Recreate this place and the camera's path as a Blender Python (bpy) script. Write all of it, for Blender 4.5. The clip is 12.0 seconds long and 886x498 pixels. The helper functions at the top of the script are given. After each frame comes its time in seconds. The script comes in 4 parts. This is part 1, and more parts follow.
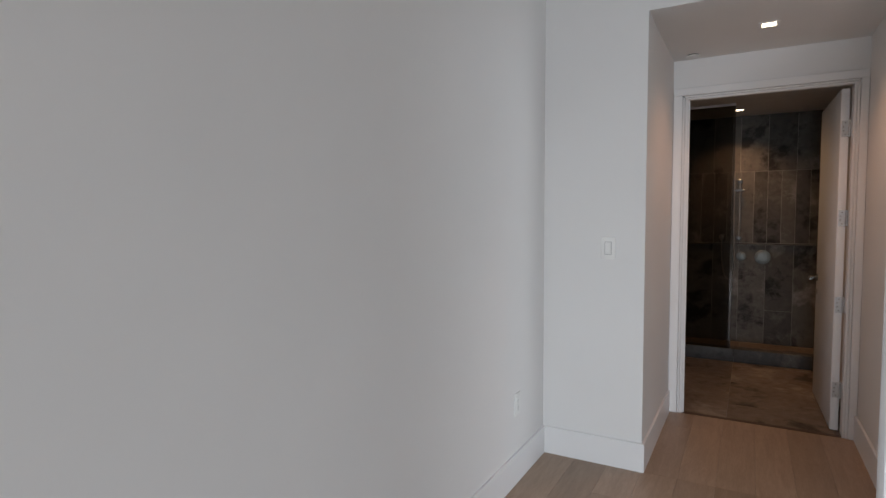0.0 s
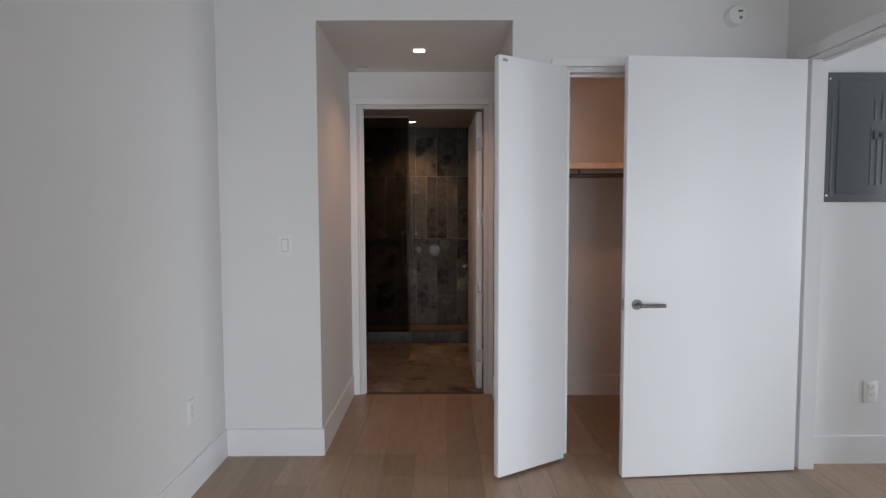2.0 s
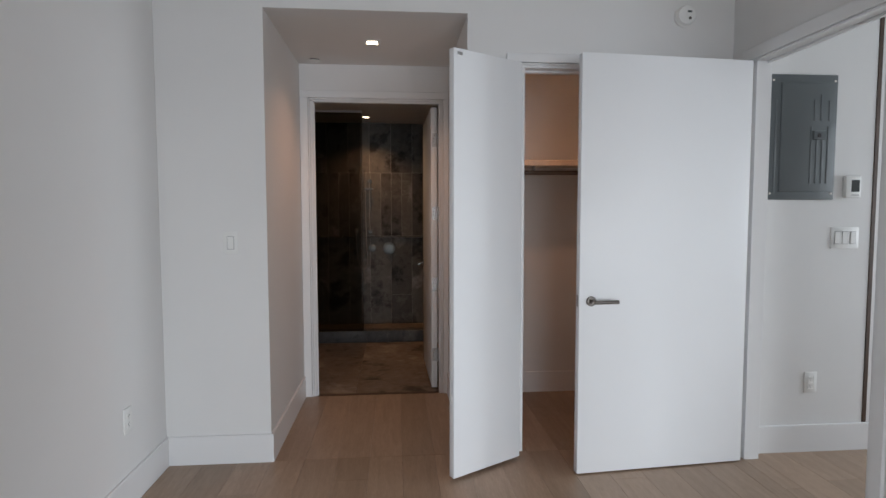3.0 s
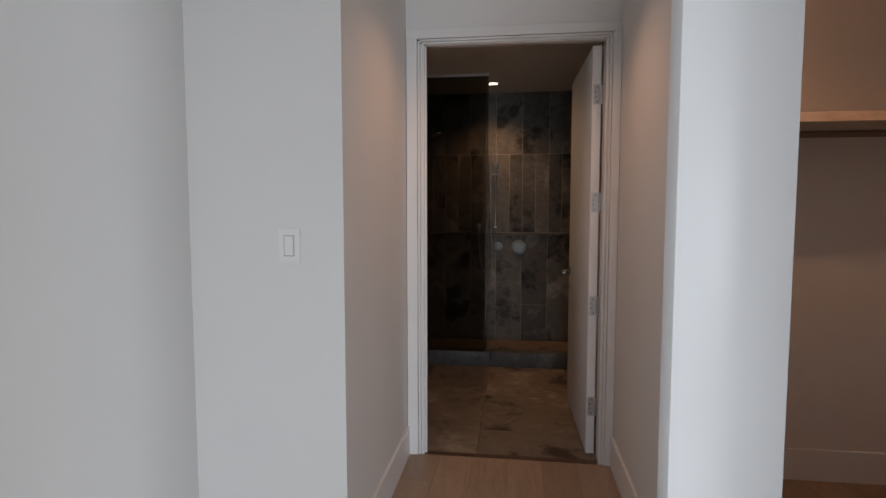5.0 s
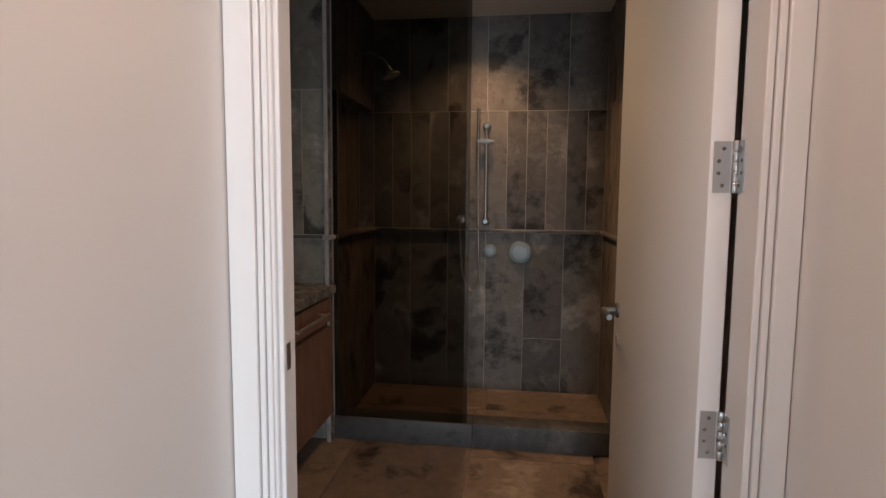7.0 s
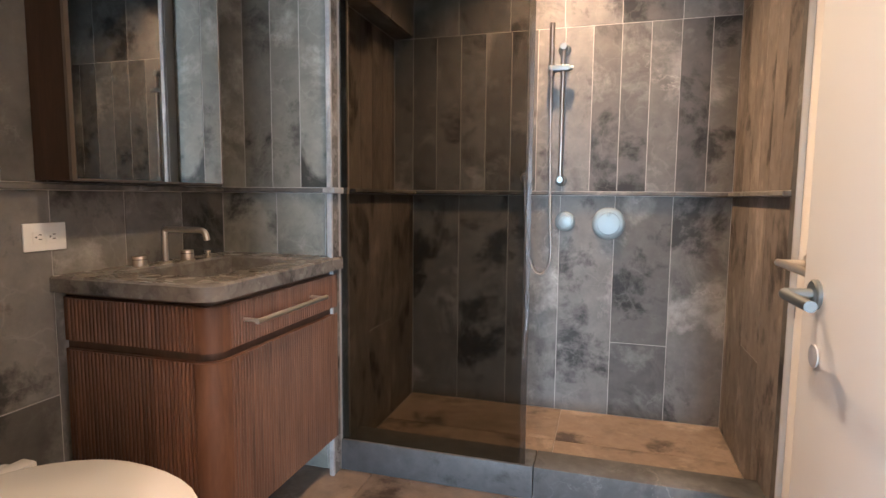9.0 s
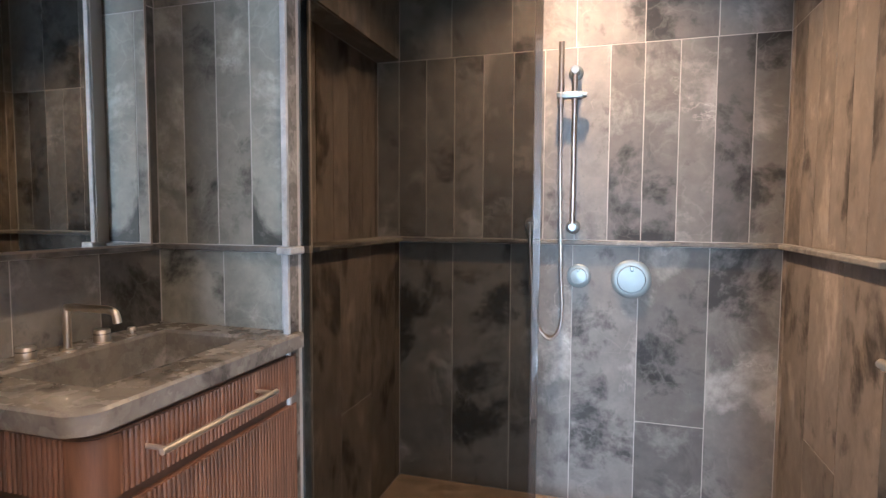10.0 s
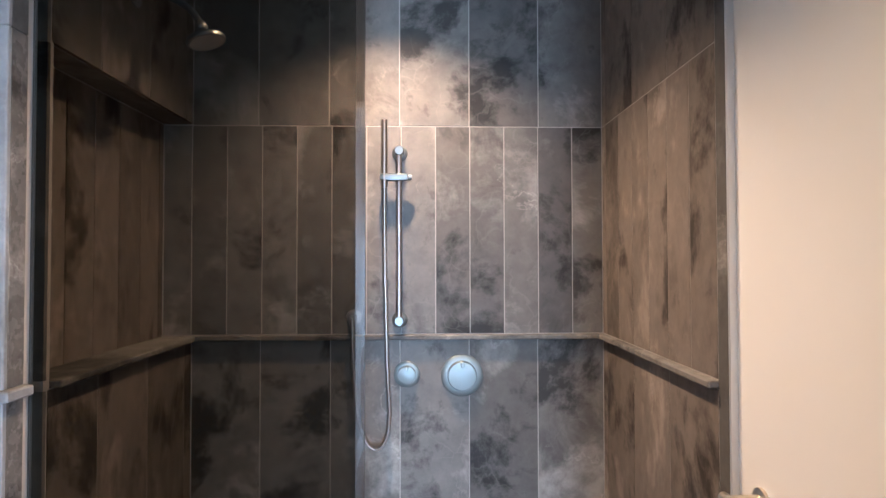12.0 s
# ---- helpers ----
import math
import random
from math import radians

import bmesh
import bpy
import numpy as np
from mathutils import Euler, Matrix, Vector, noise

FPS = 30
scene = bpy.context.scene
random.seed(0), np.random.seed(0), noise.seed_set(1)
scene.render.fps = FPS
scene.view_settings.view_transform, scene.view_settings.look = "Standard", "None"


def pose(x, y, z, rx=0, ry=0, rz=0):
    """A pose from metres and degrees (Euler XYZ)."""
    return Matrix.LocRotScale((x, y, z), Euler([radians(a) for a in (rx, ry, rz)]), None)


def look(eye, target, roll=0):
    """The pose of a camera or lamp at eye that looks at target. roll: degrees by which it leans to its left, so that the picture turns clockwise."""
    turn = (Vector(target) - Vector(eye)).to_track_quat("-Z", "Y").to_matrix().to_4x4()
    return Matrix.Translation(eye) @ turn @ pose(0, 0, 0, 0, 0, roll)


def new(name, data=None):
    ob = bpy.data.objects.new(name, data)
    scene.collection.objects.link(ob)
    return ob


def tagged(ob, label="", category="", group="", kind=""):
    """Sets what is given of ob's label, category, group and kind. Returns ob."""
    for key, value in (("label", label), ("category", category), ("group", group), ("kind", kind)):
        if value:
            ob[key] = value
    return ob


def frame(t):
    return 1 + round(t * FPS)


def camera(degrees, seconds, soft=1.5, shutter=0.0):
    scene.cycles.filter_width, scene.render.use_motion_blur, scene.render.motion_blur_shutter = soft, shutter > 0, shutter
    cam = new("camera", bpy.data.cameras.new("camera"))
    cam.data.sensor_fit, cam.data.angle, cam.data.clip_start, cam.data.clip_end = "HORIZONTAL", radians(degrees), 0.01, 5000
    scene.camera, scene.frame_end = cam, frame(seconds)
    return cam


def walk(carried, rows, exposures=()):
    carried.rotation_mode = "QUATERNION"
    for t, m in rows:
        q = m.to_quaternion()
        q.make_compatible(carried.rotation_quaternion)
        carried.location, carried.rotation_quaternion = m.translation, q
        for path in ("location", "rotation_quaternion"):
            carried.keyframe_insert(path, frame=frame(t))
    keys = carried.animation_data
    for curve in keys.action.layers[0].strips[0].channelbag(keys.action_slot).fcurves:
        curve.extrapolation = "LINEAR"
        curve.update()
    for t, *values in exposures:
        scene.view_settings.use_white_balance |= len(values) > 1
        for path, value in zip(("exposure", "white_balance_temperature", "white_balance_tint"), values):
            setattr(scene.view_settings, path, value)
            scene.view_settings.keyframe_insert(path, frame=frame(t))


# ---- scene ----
cam = camera(77.9, 12.0)
PATH = [
    (0, (-0.051, -0.205, 1.362), (-1.027, 1.537, 1.25), -0.2),
    (0.5, (-0.004, -0.203, 1.363), (-0.688, 1.674, 1.268), -0.3),
    (1, (0.057, -0.221, 1.351), (-0.385, 1.727, 1.252), -0.3),
    (1.5, (0.118, -0.232, 1.355), (-0.074, 1.756, 1.239), -0.2),
    (2, (0.151, -0.235, 1.352), (0.157, 1.761, 1.235), -0.2),
    (2.5, (0.158, -0.233, 1.339), (0.311, 1.757, 1.222), -0.1),
    (2.7, (0.16, -0.223, 1.345), (0.351, 1.765, 1.224), -0.1),
    (4.5, (0.08, 0.639, 1.34), (-0.125, 2.623, 1.204), 0.1),
    (5, (0.038, 1.054, 1.323), (-0.224, 3.031, 1.175), 0.0),
    (5.5, (0.024, 1.521, 1.314), (-0.282, 3.491, 1.162), 0.0),
    (6, (0.007, 1.95, 1.316), (-0.244, 3.93, 1.175), 0.3),
    (6.5, (0.024, 2.42, 1.302), (-0.213, 4.399, 1.136), 0.3),
    (7, (0.05, 2.842, 1.289), (-0.218, 4.815, 1.104), 0.5),
    (7.5, (0.088, 3.172, 1.249), (-0.258, 5.131, 1.05), 0.4),
    (7.7, (0.105, 3.253, 1.207), (-0.285, 5.203, 0.993), 0.4),
    (9.3, (0.022, 3.837, 1.065), (-0.567, 5.74, 0.891), 0.4),
    (9.5, (0.005, 3.921, 1.085), (-0.598, 5.822, 0.941), 0.4),
    (10, (-0.017, 4.139, 1.192), (-0.595, 6.049, 1.065), 0.3),
    (10.5, (-0.054, 4.306, 1.294), (-0.535, 6.245, 1.224), 0.3),
    (11, (-0.084, 4.417, 1.349), (-0.43, 6.387, 1.356), 0.2),
    (11.5, (-0.08, 4.449, 1.366), (-0.272, 6.439, 1.422), 0.1),
    (12, (-0.055, 4.393, 1.353), (0.003, 6.392, 1.396), -0.1),
]
EXPOSURES = [(0.0, 0.15, 6500, 10), (1.0, 0.08, 6500, 10), (2.5, 0.05, 6480, 10), (4.5, 0.1, 6500, 10), (5.3, 0.12, 6550, 10), (6.0, 0.32, 6750, 11), (6.6, 0.82, 6650, 11), (7.0, 1.15, 6150, 7), (7.5, 1.6, 5800, 4), (9.3, 3.55, 5150, 2), (10.0, 3.65, 4900, 2), (10.5, 3.7, 4680, 2), (11.5, 3.62, 4520, 2), (12.0, 3.3, 4650, 2)]
walk(cam, [(t, look(eye, target, roll)) for t, eye, target, roll in PATH], EXPOSURES)


# world, window light and lamps
world = bpy.data.worlds.new("sky")
scene.world = world
world.use_nodes = True
wn = world.node_tree.nodes
sky = wn.new("ShaderNodeTexSky")
sky.sky_type = "NISHITA"
sky.sun_disc = False
sky.sun_elevation = radians(35)
sky.sun_rotation = radians(200)
wn["Background"].inputs["Strength"].default_value = 0.08
world.node_tree.links.new(sky.outputs[0], wn["Background"].inputs["Color"])

WARM = (1.0, 0.575, 0.285)
WARM_HALL = (1.0, 0.53, 0.31)
WARM_CLOSET = (1.0, 0.48, 0.25)


def area_light(name, m, sx, sy, power, color, spread=118):
    data = bpy.data.lights.new(name, "AREA")
    data.shape, data.size, data.size_y = "RECTANGLE", sx, sy
    data.energy, data.color, data.spread = power, color, radians(spread)
    ob = new(name, data)
    ob.matrix_world = m
    return ob


def spot_light(name, x, y, z, power, angle, color=WARM, tilt=(0, 0)):
    data = bpy.data.lights.new(name, "SPOT")
    data.energy, data.color = power, color
    data.spot_size, data.spot_blend, data.shadow_soft_size = radians(angle), 1.0, 0.03
    ob = new(name, data)
    ob.matrix_world = pose(x, y, z, tilt[0], tilt[1], 0)
    return ob


area_light("window_light", look((0.62, -4.10, 1.06), (0.57, 0, -0.70)), 2.0, 1.7, 46, (0.835, 0.91, 1.0))
# added daylight from an unseen second opening, to reach the vanity end
area_light("second_window_light", look((3.1, -4.10, 1.06), (2.5, 0, -0.6)), 1.6, 1.7, 53, (0.825, 0.905, 1.0), 112)
# fill added at the corridor's unseen far end, to light the panel wall
area_light("living_window_light", look((5.9, 1.9, 1.35), (3.0, 2.2, 0.9)), 1.2, 1.8, 36, (0.83, 0.91, 1.0))
spot_light("hall_lamp_light", 0.013, 3.36, 2.402, 14.5, 135, WARM_HALL)
spot_light("closet_lamp_light", 1.2, 3.02, 2.385, 12.5, 140, WARM_CLOSET)
spot_light("bath_lamp_light", -0.18, 4.76, 2.385, 9.2, 134)
spot_light("shower_lamp_light", -0.17, 5.95, 2.385, 21.5, 123, (1.0, 0.535, 0.25))


# materials
def material(name, color, rough=0.5, metal=0.0, spec=0.5):
    m = bpy.data.materials.new(name)
    m.use_nodes = True
    b = m.node_tree.nodes["Principled BSDF"]
    b.inputs["Base Color"].default_value = (*color, 1)
    b.inputs["Roughness"].default_value = rough
    b.inputs["Metallic"].default_value = metal
    b.inputs["Specular IOR Level"].default_value = spec
    return m


def node(m, kind, **values):
    n = m.node_tree.nodes.new(kind)
    for key, value in values.items():
        n.inputs[key.replace("_", " ")].default_value = value
    return n


def link(m, a, b):
    m.node_tree.links.new(a, b)


def bsdf(m):
    return m.node_tree.nodes["Principled BSDF"]


def ramp(m, source, stops):
    n = m.node_tree.nodes.new("ShaderNodeValToRGB")
    e = n.color_ramp.elements
    while len(e) < len(stops):
        e.new(0.5)
    for i, (p, c) in enumerate(stops):
        e[i].position, e[i].color = p, (*c, 1)
    link(m, source, n.inputs[0])
    return n.outputs[0]


def shifted(m, scale=(1, 1, 1), amount=47.0):
    """Object coordinates in metres, moved by a random amount for each piece."""
    tc = m.node_tree.nodes.new("ShaderNodeNewGeometry")
    info = m.node_tree.nodes.new("ShaderNodeObjectInfo")
    mul = node(m, "ShaderNodeMath")
    mul.operation = "MULTIPLY"
    mul.inputs[1].default_value = amount
    link(m, info.outputs["Random"], mul.inputs[0])
    add = m.node_tree.nodes.new("ShaderNodeVectorMath")
    add.operation = "ADD"
    link(m, tc.outputs["Position"], add.inputs[0])
    link(m, mul.outputs[0], add.inputs[1])
    mp = m.node_tree.nodes.new("ShaderNodeMapping")
    mp.inputs["Scale"].default_value = scale
    link(m, add.outputs[0], mp.inputs["Vector"])
    return mp.outputs[0], info.outputs["Random"]


def bump(m, height, strength=0.2, distance=0.002):
    n = node(m, "ShaderNodeBump", Strength=strength, Distance=distance)
    link(m, height, n.inputs["Height"])
    link(m, n.outputs[0], bsdf(m).inputs["Normal"])


def noise_tex(m, vector, scale, detail=4.0, rough=0.55, distort=0.0):
    n = node(m, "ShaderNodeTexNoise", Scale=scale, Detail=detail, Roughness=rough, Distortion=distort)
    if vector is not None:
        link(m, vector, n.inputs["Vector"])
    return n.outputs["Fac"]


def position(m):
    return m.node_tree.nodes.new("ShaderNodeNewGeometry").outputs["Position"]


def mix(m, fac, a, b, blend="MIX"):
    n = m.node_tree.nodes.new("ShaderNodeMix")
    n.data_type, n.blend_type = "RGBA", blend
    for value, socket in ((fac, n.inputs[0]), (a, n.inputs[6]), (b, n.inputs[7])):
        if isinstance(value, bpy.types.NodeSocket):
            link(m, value, socket)
        else:
            socket.default_value = value if isinstance(value, float) else (*value, 1)
    return n.outputs[2]


def paint(name, color, rough=0.6, grain=0.12):
    m = material(name, color, rough, 0, 0.3)
    p = position(m)
    big = noise_tex(m, p, 1.3, 3)
    dark = tuple(c * 0.965 for c in color)
    link(m, ramp(m, big, [(0.3, dark), (0.7, color)]), bsdf(m).inputs["Base Color"])
    bump(m, noise_tex(m, p, 220, 2), grain * 0.3, 0.0004)
    return m


def stone(name, dark, mid, light, vein, scale=1.0, rough=0.42, vein_amount=0.55, spread=0.3, stretch=(1, 1, 1)):
    m = material(name, mid, rough, 0.0, 0.3)
    v, rnd = shifted(m, stretch)
    patch = noise_tex(m, v, 3.0 * scale, 10, 0.66, 0.25)
    mottle = noise_tex(m, v, 16 * scale, 8, 0.65)
    col = ramp(m, patch, [(0.37, dark), (0.45, mid), (0.55, mid), (0.65, light)])
    col = mix(m, 1.0, col, ramp(m, mottle, [(0.30, (0.80, 0.80, 0.81)), (0.70, (1.17, 1.16, 1.15))]), "MULTIPLY")
    zone = ramp(m, noise_tex(m, v, 3.2 * scale, 3), [(0.44, (0, 0, 0)), (0.60, (1, 1, 1))])
    fleck = ramp(m, noise_tex(m, v, 6.0 * scale, 10, 0.68, 0.6), [(0.50, (0, 0, 0)), (0.62, (0.48, 0.48, 0.48))])
    col = mix(m, mix(m, 1.0, fleck, zone, "MULTIPLY"), col, dark)
    cloud = mottle
    warp = node(m, "ShaderNodeTexNoise", Scale=5.0 * scale, Detail=6.0)
    link(m, v, warp.inputs["Vector"])
    bent = m.node_tree.nodes.new("ShaderNodeVectorMath")
    bent.operation = "MULTIPLY_ADD"
    bent.inputs[1].default_value = (0.32, 0.32, 0.32)
    link(m, warp.outputs["Color"], bent.inputs[0])
    link(m, v, bent.inputs[2])
    crack = m.node_tree.nodes.new("ShaderNodeTexVoronoi")
    crack.feature = "DISTANCE_TO_EDGE"
    crack.inputs["Scale"].default_value = 9.0 * scale
    link(m, bent.outputs[0], crack.inputs["Vector"])
    net = ramp(m, crack.outputs["Distance"], [(0.0, (0.40, 0.40, 0.40)), (0.035, (0, 0, 0))])
    netted = ramp(m, noise_tex(m, v, 4.0 * scale, 4), [(0.46, (0, 0, 0)), (0.60, (1, 1, 1))])
    col = mix(m, mix(m, vein_amount, (0.0, 0.0, 0.0), mix(m, 1.0, net, netted, "MULTIPLY")), col, light)
    w = node(m, "ShaderNodeTexNoise", Scale=2.6 * scale, Detail=7.0, Roughness=0.62, Distortion=0.5)
    link(m, v, w.inputs["Vector"])
    sub = node(m, "ShaderNodeMath")
    sub.operation = "SUBTRACT"
    sub.inputs[1].default_value = 0.5
    link(m, w.outputs["Fac"], sub.inputs[0])
    ab = node(m, "ShaderNodeMath")
    ab.operation = "ABSOLUTE"
    link(m, sub.outputs[0], ab.inputs[0])
    line = ramp(m, ab.outputs[0], [(0.0, (vein_amount * 0.8,) * 3), (0.006, (0, 0, 0))])
    where = ramp(m, noise_tex(m, v, 3.0 * scale, 2), [(0.55, (0, 0, 0)), (0.68, (1, 1, 1))])
    col = mix(m, mix(m, 1.0, line, where, "MULTIPLY"), col, vein)
    tint = ramp(m, rnd, [(0.0, (1 - spread,) * 3), (0.5, (1.0, 1.0, 0.99)), (1.0, (1 + spread * 0.5, 1 + spread * 0.5, 1 + spread * 0.48))])
    col = mix(m, 1.0, col, tint, "MULTIPLY")
    link(m, col, bsdf(m).inputs["Base Color"])
    r = noise_tex(m, v, 18, 4)
    link(m, ramp(m, r, [(0.3, (rough - 0.08,) * 3), (0.7, (rough + 0.12,) * 3)]), bsdf(m).inputs["Roughness"])
    bump(m, cloud, 0.08, 0.002)
    return m


def wood(name, dark, light, axis_scale, rough=0.45, spread=0.25):
    m = material(name, light, rough)
    v, rnd = shifted(m, axis_scale)
    g = noise_tex(m, v, 6, 8, 0.6, 0.6)
    f = noise_tex(m, v, 45, 4, 0.6)
    col = ramp(m, g, [(0.3, dark), (0.7, light)])
    fine = ramp(m, f, [(0.3, (0.86, 0.85, 0.84)), (0.7, (1.06, 1.06, 1.06))])
    col = mix(m, 1.0, col, fine, "MULTIPLY")
    tint = ramp(m, rnd, [(0.0, (1 - spread,) * 3), (1.0, (1 + spread * 0.5,) * 3)])
    col = mix(m, 1.0, col, tint, "MULTIPLY")
    link(m, col, bsdf(m).inputs["Base Color"])
    bump(m, f, 0.15, 0.0008)
    return m


WALL = paint("wall_paint", (0.77, 0.765, 0.755), 0.7)
CEIL = paint("ceiling_paint", (0.78, 0.77, 0.75), 0.8)
TRIM = paint("trim_paint", (0.80, 0.80, 0.80), 0.35, 0.05)
DOOR = paint("door_paint", (0.85, 0.86, 0.87), 0.38, 0.06)
OAK = wood("oak_planks", (0.32, 0.225, 0.159), (0.405, 0.288, 0.205), (5.0, 0.5, 1.0), 0.42, 0.16)
SHELF_WOOD = wood("shelf_wood", (0.55, 0.45, 0.36), (0.66, 0.56, 0.46), (0.6, 5.0, 1.0), 0.5, 0.0)
WALNUT = wood("walnut", (0.085, 0.040, 0.023), (0.205, 0.100, 0.055), (3.0, 3.0, 0.4), 0.42, 0.14)
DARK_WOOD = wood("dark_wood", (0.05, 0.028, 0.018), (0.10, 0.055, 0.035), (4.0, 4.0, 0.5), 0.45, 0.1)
STONE = stone("grey_stone", (0.036, 0.036, 0.036), (0.150, 0.146, 0.140), (0.300, 0.294, 0.282), (0.6, 0.58, 0.55), 0.85, 0.58, 0.5, 0.40)
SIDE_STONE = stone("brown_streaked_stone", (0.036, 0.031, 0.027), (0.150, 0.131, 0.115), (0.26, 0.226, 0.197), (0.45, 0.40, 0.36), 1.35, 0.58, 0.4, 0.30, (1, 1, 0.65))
# cloudy stone with extra daylight put into its colour, for the vanity end
LIT_CLOUDY_STONE = stone("lit_cloudy_stone", (0.045, 0.046, 0.040), (0.208, 0.205, 0.178), (0.39, 0.382, 0.335), (0.6, 0.6, 0.57), 0.9, 0.52, 0.5, 0.34)
CURB_STONE = stone("curb_stone", (0.035, 0.036, 0.038), (0.075, 0.077, 0.080), (0.135, 0.137, 0.14), (0.5, 0.5, 0.5), 1.0, 0.5, 0.4, 0.05)
FLOOR_STONE = stone("floor_stone", (0.052, 0.039, 0.031), (0.215, 0.170, 0.136), (0.36, 0.30, 0.245), (0.5, 0.47, 0.43), 0.8, 0.40, 0.4, 0.15)
SLAB_STONE = stone("slab_stone", (0.07, 0.066, 0.062), (0.17, 0.160, 0.148), (0.35, 0.333, 0.312), (0.6, 0.58, 0.55), 1.6, 0.24, 0.6, 0.0)
PALE_STONE = stone("pale_stone", (0.22, 0.222, 0.224), (0.32, 0.322, 0.325), (0.42, 0.42, 0.42), (0.6, 0.6, 0.6), 1.2, 0.4, 0.3, 0.05)
GROUT = paint("grout", (0.40, 0.385, 0.365), 0.9)
EDGE_TRIM = material("edge_trim", (0.62, 0.64, 0.66), 0.35, 0.6)
NICKEL = material("brushed_nickel", (0.70, 0.64, 0.56), 0.34, 1.0)
SATIN = material("satin_chrome", (0.255, 0.285, 0.29), 0.5, 0.8)
BAR_METAL = material("warm_nickel", (0.34, 0.30, 0.265), 0.36, 1.0)
BAR_NICKEL = material("bright_nickel", (0.85, 0.80, 0.73), 0.42, 1.0)
CHROME = material("chrome", (0.24, 0.265, 0.275), 0.45, 1.0)
STEEL = material("hinge_steel", (0.55, 0.56, 0.57), 0.3, 1.0)
BRONZE = material("dark_nickel", (0.22, 0.20, 0.185), 0.3, 1.0)
CERAMIC = material("white_ceramic", (0.82, 0.81, 0.79), 0.1)
PLASTIC = material("white_plastic", (0.80, 0.80, 0.78), 0.4)
SCREEN = material("display_grey", (0.04, 0.045, 0.043), 0.25)
GREY_PLASTIC = material("grey_plastic", (0.42, 0.42, 0.42), 0.5)
BLACK = material("black", (0.012, 0.012, 0.012), 0.5)
GREY_METAL = paint("grey_panel_paint", (0.125, 0.14, 0.145), 0.42, 0.05)
MIRROR = material("mirror", (0.86, 0.88, 0.88), 0.015, 1.0)
GLOW = material("lamp_lens", (1, 0.9, 0.75), 0.4)
bsdf(GLOW).inputs["Emission Color"].default_value = (1.0, 0.80, 0.55, 1)
bsdf(GLOW).inputs["Emission Strength"].default_value = 6.0


def sheer(name, color, ior=0.0):
    """Glass that lets light straight through, tinted; with an index it also mirrors."""
    m = bpy.data.materials.new(name)
    m.use_nodes = True
    m.node_tree.nodes.clear()
    through_ = node(m, "ShaderNodeBsdfTransparent", Color=(*color, 1))
    out = m.node_tree.nodes.new("ShaderNodeOutputMaterial")
    if not ior:
        link(m, through_.outputs[0], out.inputs["Surface"])
        return m
    gloss = node(m, "ShaderNodeBsdfGlossy", Color=(0.95, 0.95, 0.95, 1), Roughness=0.0)
    fresnel = node(m, "ShaderNodeFresnel", IOR=ior)
    both = m.node_tree.nodes.new("ShaderNodeMixShader")
    link(m, fresnel.outputs[0], both.inputs[0])
    link(m, through_.outputs[0], both.inputs[1])
    link(m, gloss.outputs[0], both.inputs[2])
    link(m, both.outputs[0], out.inputs["Surface"])
    return m


GLASS = sheer("tinted_glass", (0.30, 0.292, 0.27))
CLEAR_GLASS = sheer("clear_glass", (0.97, 0.975, 0.98))
# mirrors as well; used only on the pane's end strip
MIRRORING_GLASS = sheer("mirroring_glass", (0.285, 0.278, 0.26), 1.7)
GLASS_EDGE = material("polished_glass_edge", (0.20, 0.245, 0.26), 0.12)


# mesh helpers
def mesh_object(name, bm, mat, parent=None, smooth=False):
    me = bpy.data.meshes.new(name)
    bm.normal_update()
    bm.to_mesh(me)
    bm.free()
    if smooth:
        for p in me.polygons:
            p.use_smooth = True
        me.set_sharp_from_angle(angle=radians(38))
    me.materials.append(mat)
    ob = new(name, me)
    if parent:
        ob.parent = parent
    return ob


def part(name, bm, mat, parent, label="", smooth=True):
    ob = mesh_object(name, bm, mat, parent, smooth)
    return tagged(ob, label)


def piece(name, me, parent, m):
    """A piece on shared mesh data."""
    ob = new(name, me)
    ob.parent = parent
    ob.matrix_local = m
    return ob


def empty(name, x=0, y=0, z=0, rz=0):
    ob = new(name)
    ob.empty_display_size = 0.05
    ob.matrix_world = pose(x, y, z, 0, 0, rz)
    return ob


def box(x0, y0, z0, x1, y1, z1, bev=0.0, seg=1, bm=None):
    own = bmesh.new()
    bmesh.ops.create_cube(own, size=1)
    s = Matrix.LocRotScale(((x0 + x1) / 2, (y0 + y1) / 2, (z0 + z1) / 2), None, (x1 - x0, y1 - y0, z1 - z0))
    bmesh.ops.transform(own, matrix=s, verts=own.verts)
    if bev:
        bmesh.ops.bevel(own, geom=own.edges[:], offset=bev, segments=seg, profile=0.5, affect="EDGES")
    if bm is None:
        return own
    return join(bm, own)


def join(bm, own):
    me = bpy.data.meshes.new("tmp")
    own.to_mesh(me)
    own.free()
    bm.from_mesh(me)
    bpy.data.meshes.remove(me)
    return bm


def boxes(*items):
    bm = bmesh.new()
    for it in items:
        box(*it, bm=bm)
    return bm


